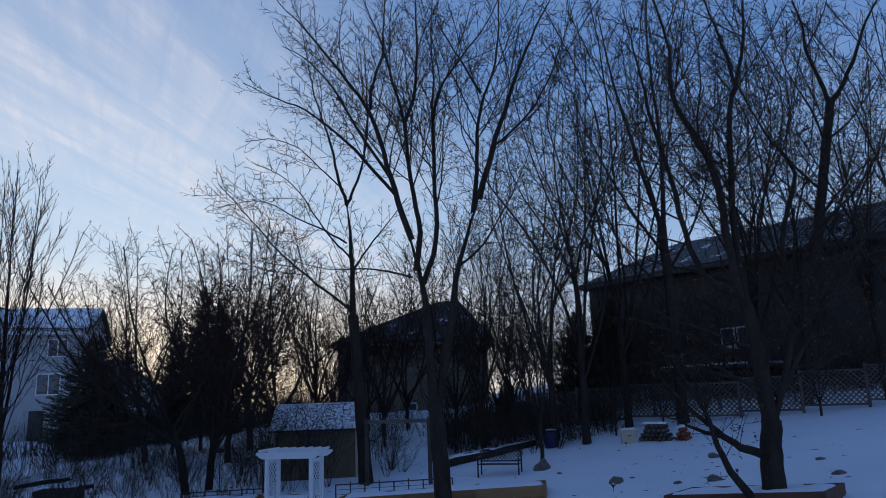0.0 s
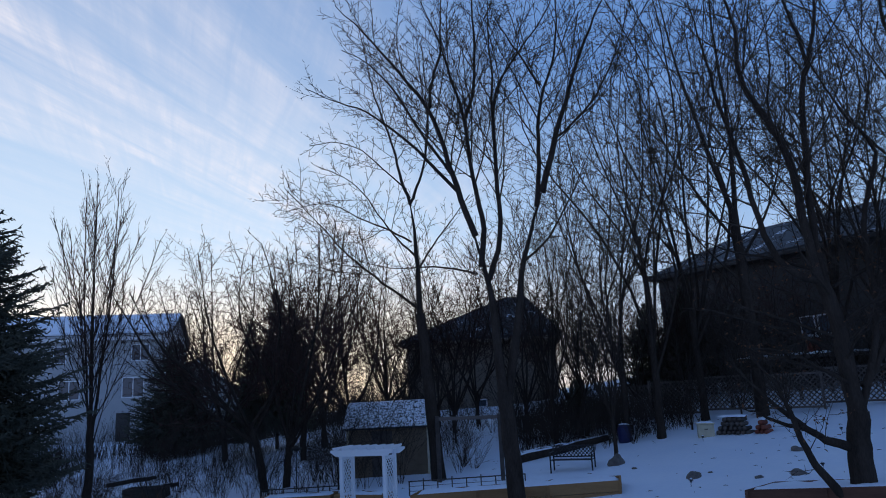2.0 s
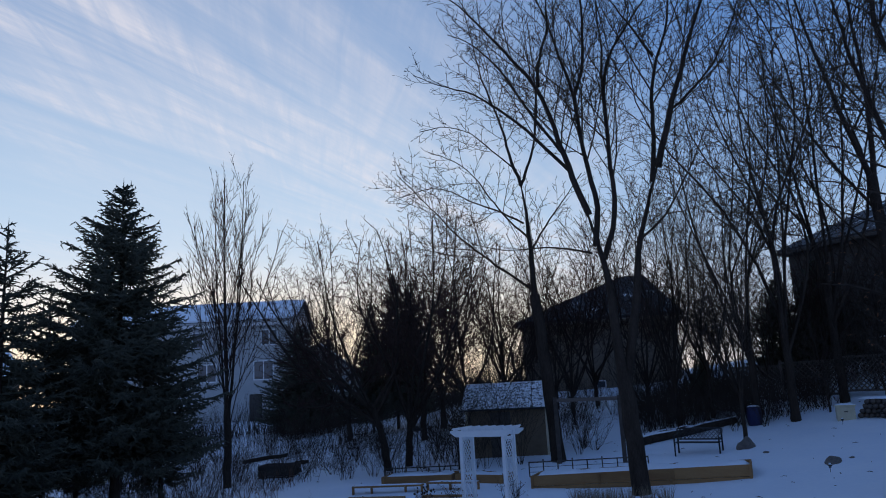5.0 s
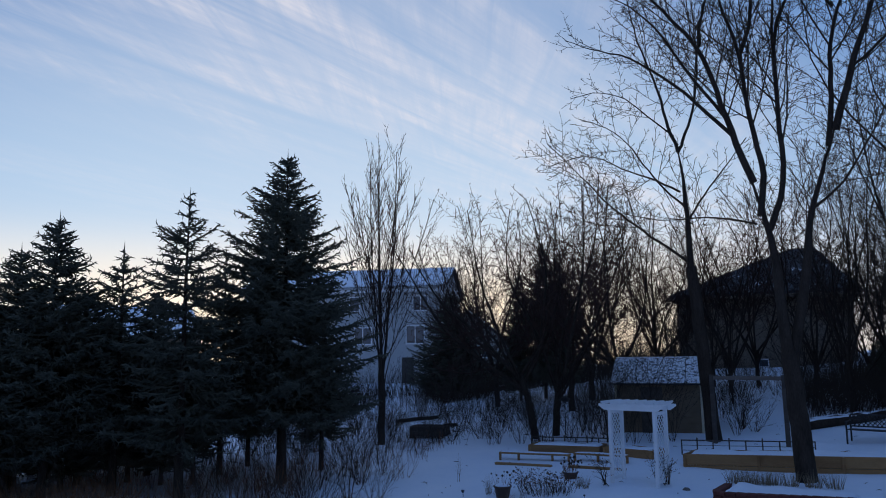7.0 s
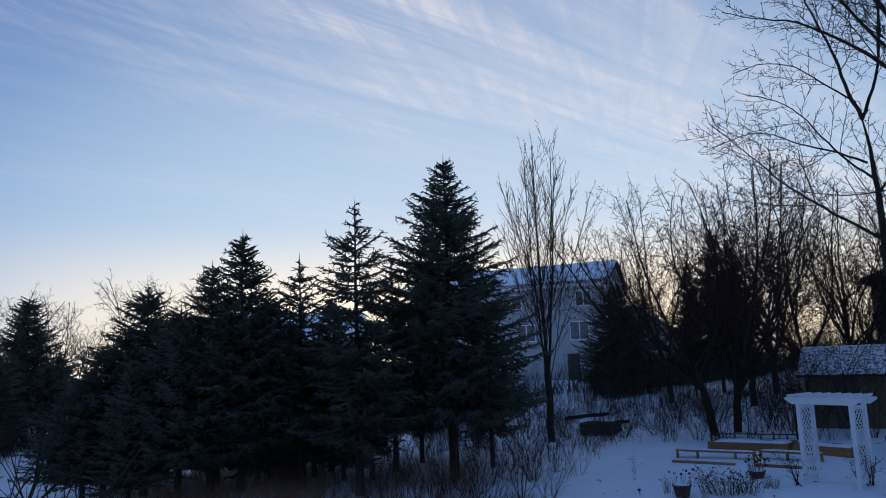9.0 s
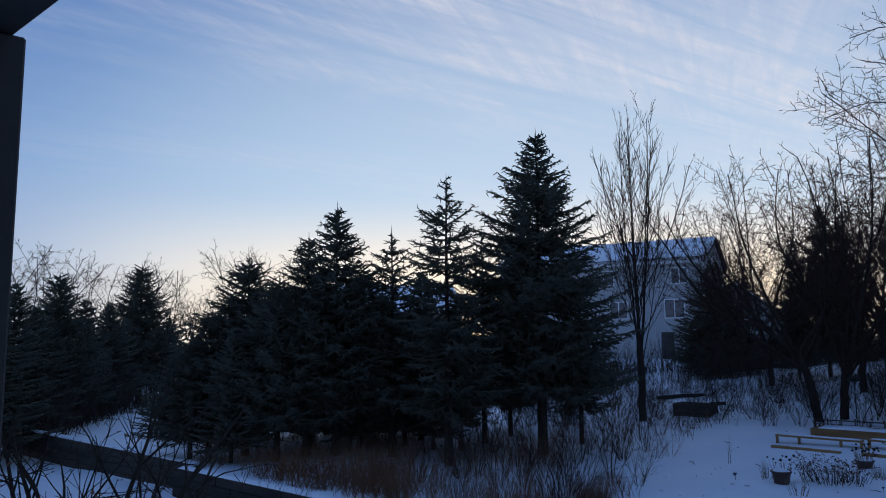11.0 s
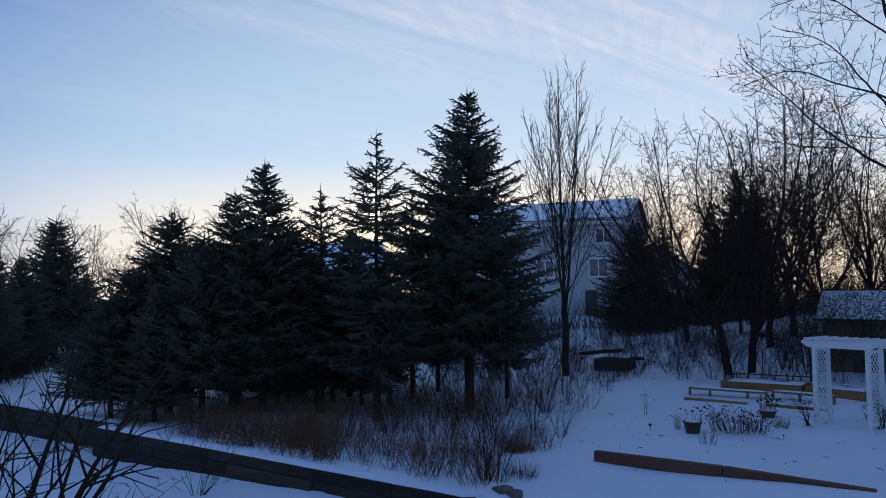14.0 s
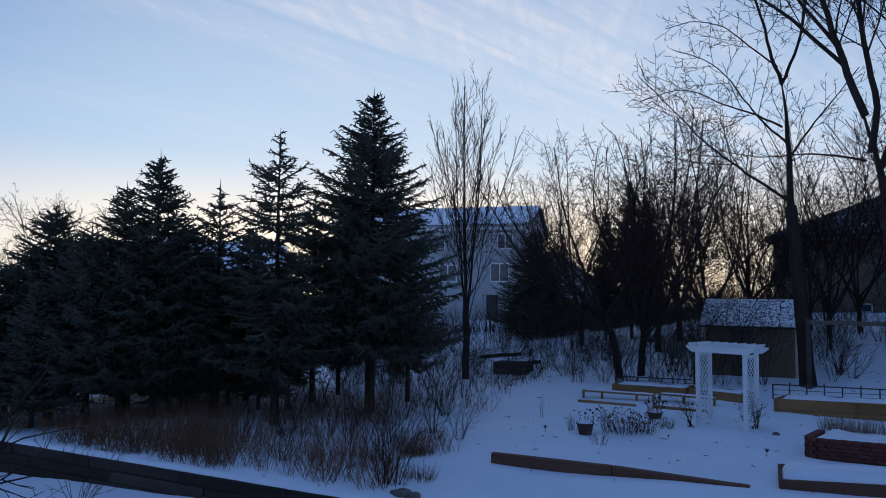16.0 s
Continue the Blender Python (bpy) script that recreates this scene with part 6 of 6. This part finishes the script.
def make_brush():
    rng = np.random.default_rng(77)
    kinds = []
    for seed, h, stems, spread, mat in ((1, 1.6, 10, 0.55, TWIG), (2, 2.2, 9, 0.4, TWIG), (3, 1.3, 13, 0.8, RUSSET), (4, 2.8, 7, 0.45, TWIG)):
        me, tips = shrub_mesh(seed, h, stems, spread)
        me.materials.append(mat)
        kinds.append((me, h))
    places = []
    # the rough bank between the garden and the neighbours
    for k in range(75):
        az = rng.uniform(20.0, 41)
        places.append((az, rng.uniform(25.5, 38), rng.integers(0, 4)))
    for k in range(24):
        places.append((rng.uniform(25, 37), rng.uniform(12, 26), rng.choice([0, 1, 2])))
    for k in range(30):
        places.append((rng.uniform(36, 47), rng.uniform(23.5, 31), rng.choice([1, 3])))
    for k in range(22):
        places.append((rng.uniform(13.2, 20.5), rng.uniform(25.2, 28), rng.choice([1, 3])))
    for k in range(12):
        places.append((rng.uniform(3, 13), rng.uniform(27.5, 30), rng.choice([1, 3])))
    for k in range(30):
        places.append((rng.uniform(-9, 1), rng.uniform(27.6, 32), rng.choice([0, 1])))
    places += [(13.3, 24.4, 3), (12.9, 24.3, 1), (11.6, 25.2, 3), (12.4, 25.4, 3), (10.4, 25.3, 1), (8.9, 25.6, 1)]
    for k in range(8):
        places.append((rng.uniform(13, 23), rng.uniform(28, 36), rng.integers(0, 4)))
    for k in range(13):
        places.append((rng.uniform(35.5, 45), rng.uniform(11.2, 22), rng.choice([0, 2])))
    for k in range(12):
        places.append((rng.uniform(45, 62), rng.uniform(13, 26), rng.choice([0, 2])))
    for k in range(22):
        places.append((rng.uniform(64, 80), rng.uniform(42, 50), rng.integers(0, 4)))
    for k in range(5):
        places.append((rng.uniform(1.5, 5.5), rng.uniform(25.5, 29), rng.integers(0, 3)))
    for k in range(60):
        places.append((rng.uniform(-13, 8), rng.uniform(30, 40), rng.integers(0, 4)))
    for az, d, k in places:
        me, h = kinds[int(k)]
        p = polar(az, d)
        if p.x > garden_edge(p.y) and d < 25.0 and az > 14:
            continue
        s = rng.uniform(0.6, 1.15)
        ob = thing("bare_shrub", Matrix.Translation(p) @ pose(0, 0, 0, 0, 0, rng.uniform(0, 360)) @ Matrix.Scale(s, 4), "bare twiggy shrub growing out of the snow", "shrub", "bare shrubs on the bank")
        part("stem", me, TWIG, ob)
    # dry brown clumps at the edge of the snow
    for i, (az, el, n, h) in enumerate(((34.9, -12.3, 170, 0.62), (34.2, -12.2, 130, 0.5), (34.3, -14.1, 110, 0.35), (33.6, -11.2, 70, 0.45), (35.6, -12.0, 80, 0.6))):
        dry_plant("brown_grass_clump", spot(az, el), 90 + i, n, h, 0.55, "dense clump of dry brown grass in snow", 0.0, mat=DEADLEAF, group="dry tufts", depth=2, r=0.004)
    # dry weeds between wall and spruces, and on the bank behind
    kinds = []
    for k in range(6):
        out = []
        for j in range(int(rng.integers(4, 9))):
            a = rng.uniform(0, 6.28)
            t = rng.uniform(0.05, 0.75)
            grow(rng, out, (rng.normal(0, 0.12), rng.normal(0, 0.12), -0.04), (math.cos(a) * t, math.sin(a) * t, 1), rng.uniform(0.25, 0.95), 0.0050, 2, 3, 0.05, 0.12, 4.0, 0.36, (20, 50))
        kinds.append(tubes([(p, r) for lv, p, r in out], 3))
    for name, mat, count, az0, az1, d0, d1, label in (("brown_weeds", DEADLEAF, 1500, 35.3, 64, 9.5, 25, "thin dry brown weeds poking through snow"),
                                                       ("reddish_weeds", DEADLEAF, 1700, 49, 65, 9.5, 18, "matted reddish brown weeds along the retaining wall"),
                                                       ("pale_weeds", STRAW, 260, 35.3, 68, 9.5, 20, "thin pale dry grass poking through snow"),
                                                       ("edge_weeds", DEADLEAF, 380, 24.5, 38, 11, 26, "thin dry brown weeds at the garden's edge"),
                                                       ("bank_weeds", TWIG, 850, 19, 41, 25, 38, "tangled dark weeds on the snowy bank"),
                                                       ("bank_thicket", TWIG, 800, 22.5, 43, 40, 46, "dark thicket along the top of the snowy bank"),
                                                       ("horizon_thicket", TWIG, 800, 7.5, 24, 43, 50, "dark brush behind the bare trees"),
                                                       ("back_thicket", TWIG, 650, -13, 0.5, 29, 37, "dark tangled brush behind the fallen logs"),
                                                       ("fence_thicket", TWIG, 520, -34, -12, 34.5, 39, "dark tangled brush behind the lattice fence"),
                                                       ("field_thicket", TWIG, 1000, 64, 80, 44, 51, "dark brush along the far edge of the snowy field")):
        V, F, T, n = [], [], [], 0
        for k in range(count):
            az, d = rng.uniform(az0, az1), rng.uniform(d0, d1)
            if name == "field_thicket":   # the field's edge runs nearer on one side
                d -= 2.0 * max(az - 67, 0)
            p = polar(az, d)
            if p.x > garden_edge(p.y) - 0.1 and p.y < 25:
                continue
            if p.y < wall_line(p.x) + 0.5 or noise.noise(Vector((p.x * 0.45, p.y * 0.45, 0))) < -0.1 + 0.35 * rng.uniform(-1, 1):
                continue
            v, f = kinds[int(rng.integers(0, 6))]
            a, s = rng.uniform(0, 6.28), rng.uniform(0.5, 1.15) * {"bank_thicket": 2.7, "horizon_thicket": 2.8, "back_thicket": 2.3, "fence_thicket": 3.0, "field_thicket": 3.2}.get(name, 1.0)
            R = np.array([[math.cos(a), -math.sin(a), 0], [math.sin(a), math.cos(a), 0], [0, 0, 1]])
            V.append((v @ R.T) * s + np.array(p))
            F.append(f[0] + n)
            T.append(f[1] + n)
            n += len(v)
        ob = part(name, fast_mesh(name, np.concatenate(V), [np.concatenate(F), np.concatenate(T)]), mat, None)
        tagged(ob, label, "undergrowth", kind="stuff")


make_brush()


def near_bush():
    """The leafless bush below the porch, a few dry leaves left on it."""
    rng = np.random.default_rng(8)
    out = []
    for k in range(12):
        a = rng.uniform(0, 6.28)
        grow(rng, out, (0.15 * math.cos(a), 0.15 * math.sin(a), -0.05), (math.cos(a) * 0.42, math.sin(a) * 0.42, 1.0), rng.uniform(2.7, 3.6), 0.056, 1, 4, 0.05, 0.13, 1.4, 0.55, (28, 58))
    ob = thing("bare_bush", polar(72.0, 9.2), "leafless bush with a few dry leaves beside the wall", "bush")
    part("stem", fast_mesh("stem", *tubes([(p, q) for lv, p, q in out], 4)), BARK, ob)
    tips = [o[1][-1] for o in out]
    part("dry_leaf", leaves(rng, tips[::9], 0.05), DEADLEAF, ob)["kind"] = "stuff"


near_bush()


def twig_litter():
    """Twigs and leaf scraps strewn on the snow."""
    rng = np.random.default_rng(41)
    lines = []
    for k in range(260):
        p = np.array(polar(rng.uniform(-30, 30), rng.uniform(13, 31)))
        a = rng.uniform(0, 6.28)
        ln = rng.uniform(0.03, 0.22)
        d = np.array([math.cos(a), math.sin(a), 0]) * ln
        lines.append(([p + [0, 0, 0.012], p + d * 0.5 + [0, 0, 0.03], p + d + [0, 0, 0.015]], [0.007, 0.009, 0.003]))
    ob = part("twig_litter", fast_mesh("twig_litter", *tubes(lines, 3)), TWIG, None)
    tagged(ob, "scattered twigs and leaf scraps on snow", "litter", kind="stuff")


twig_litter()
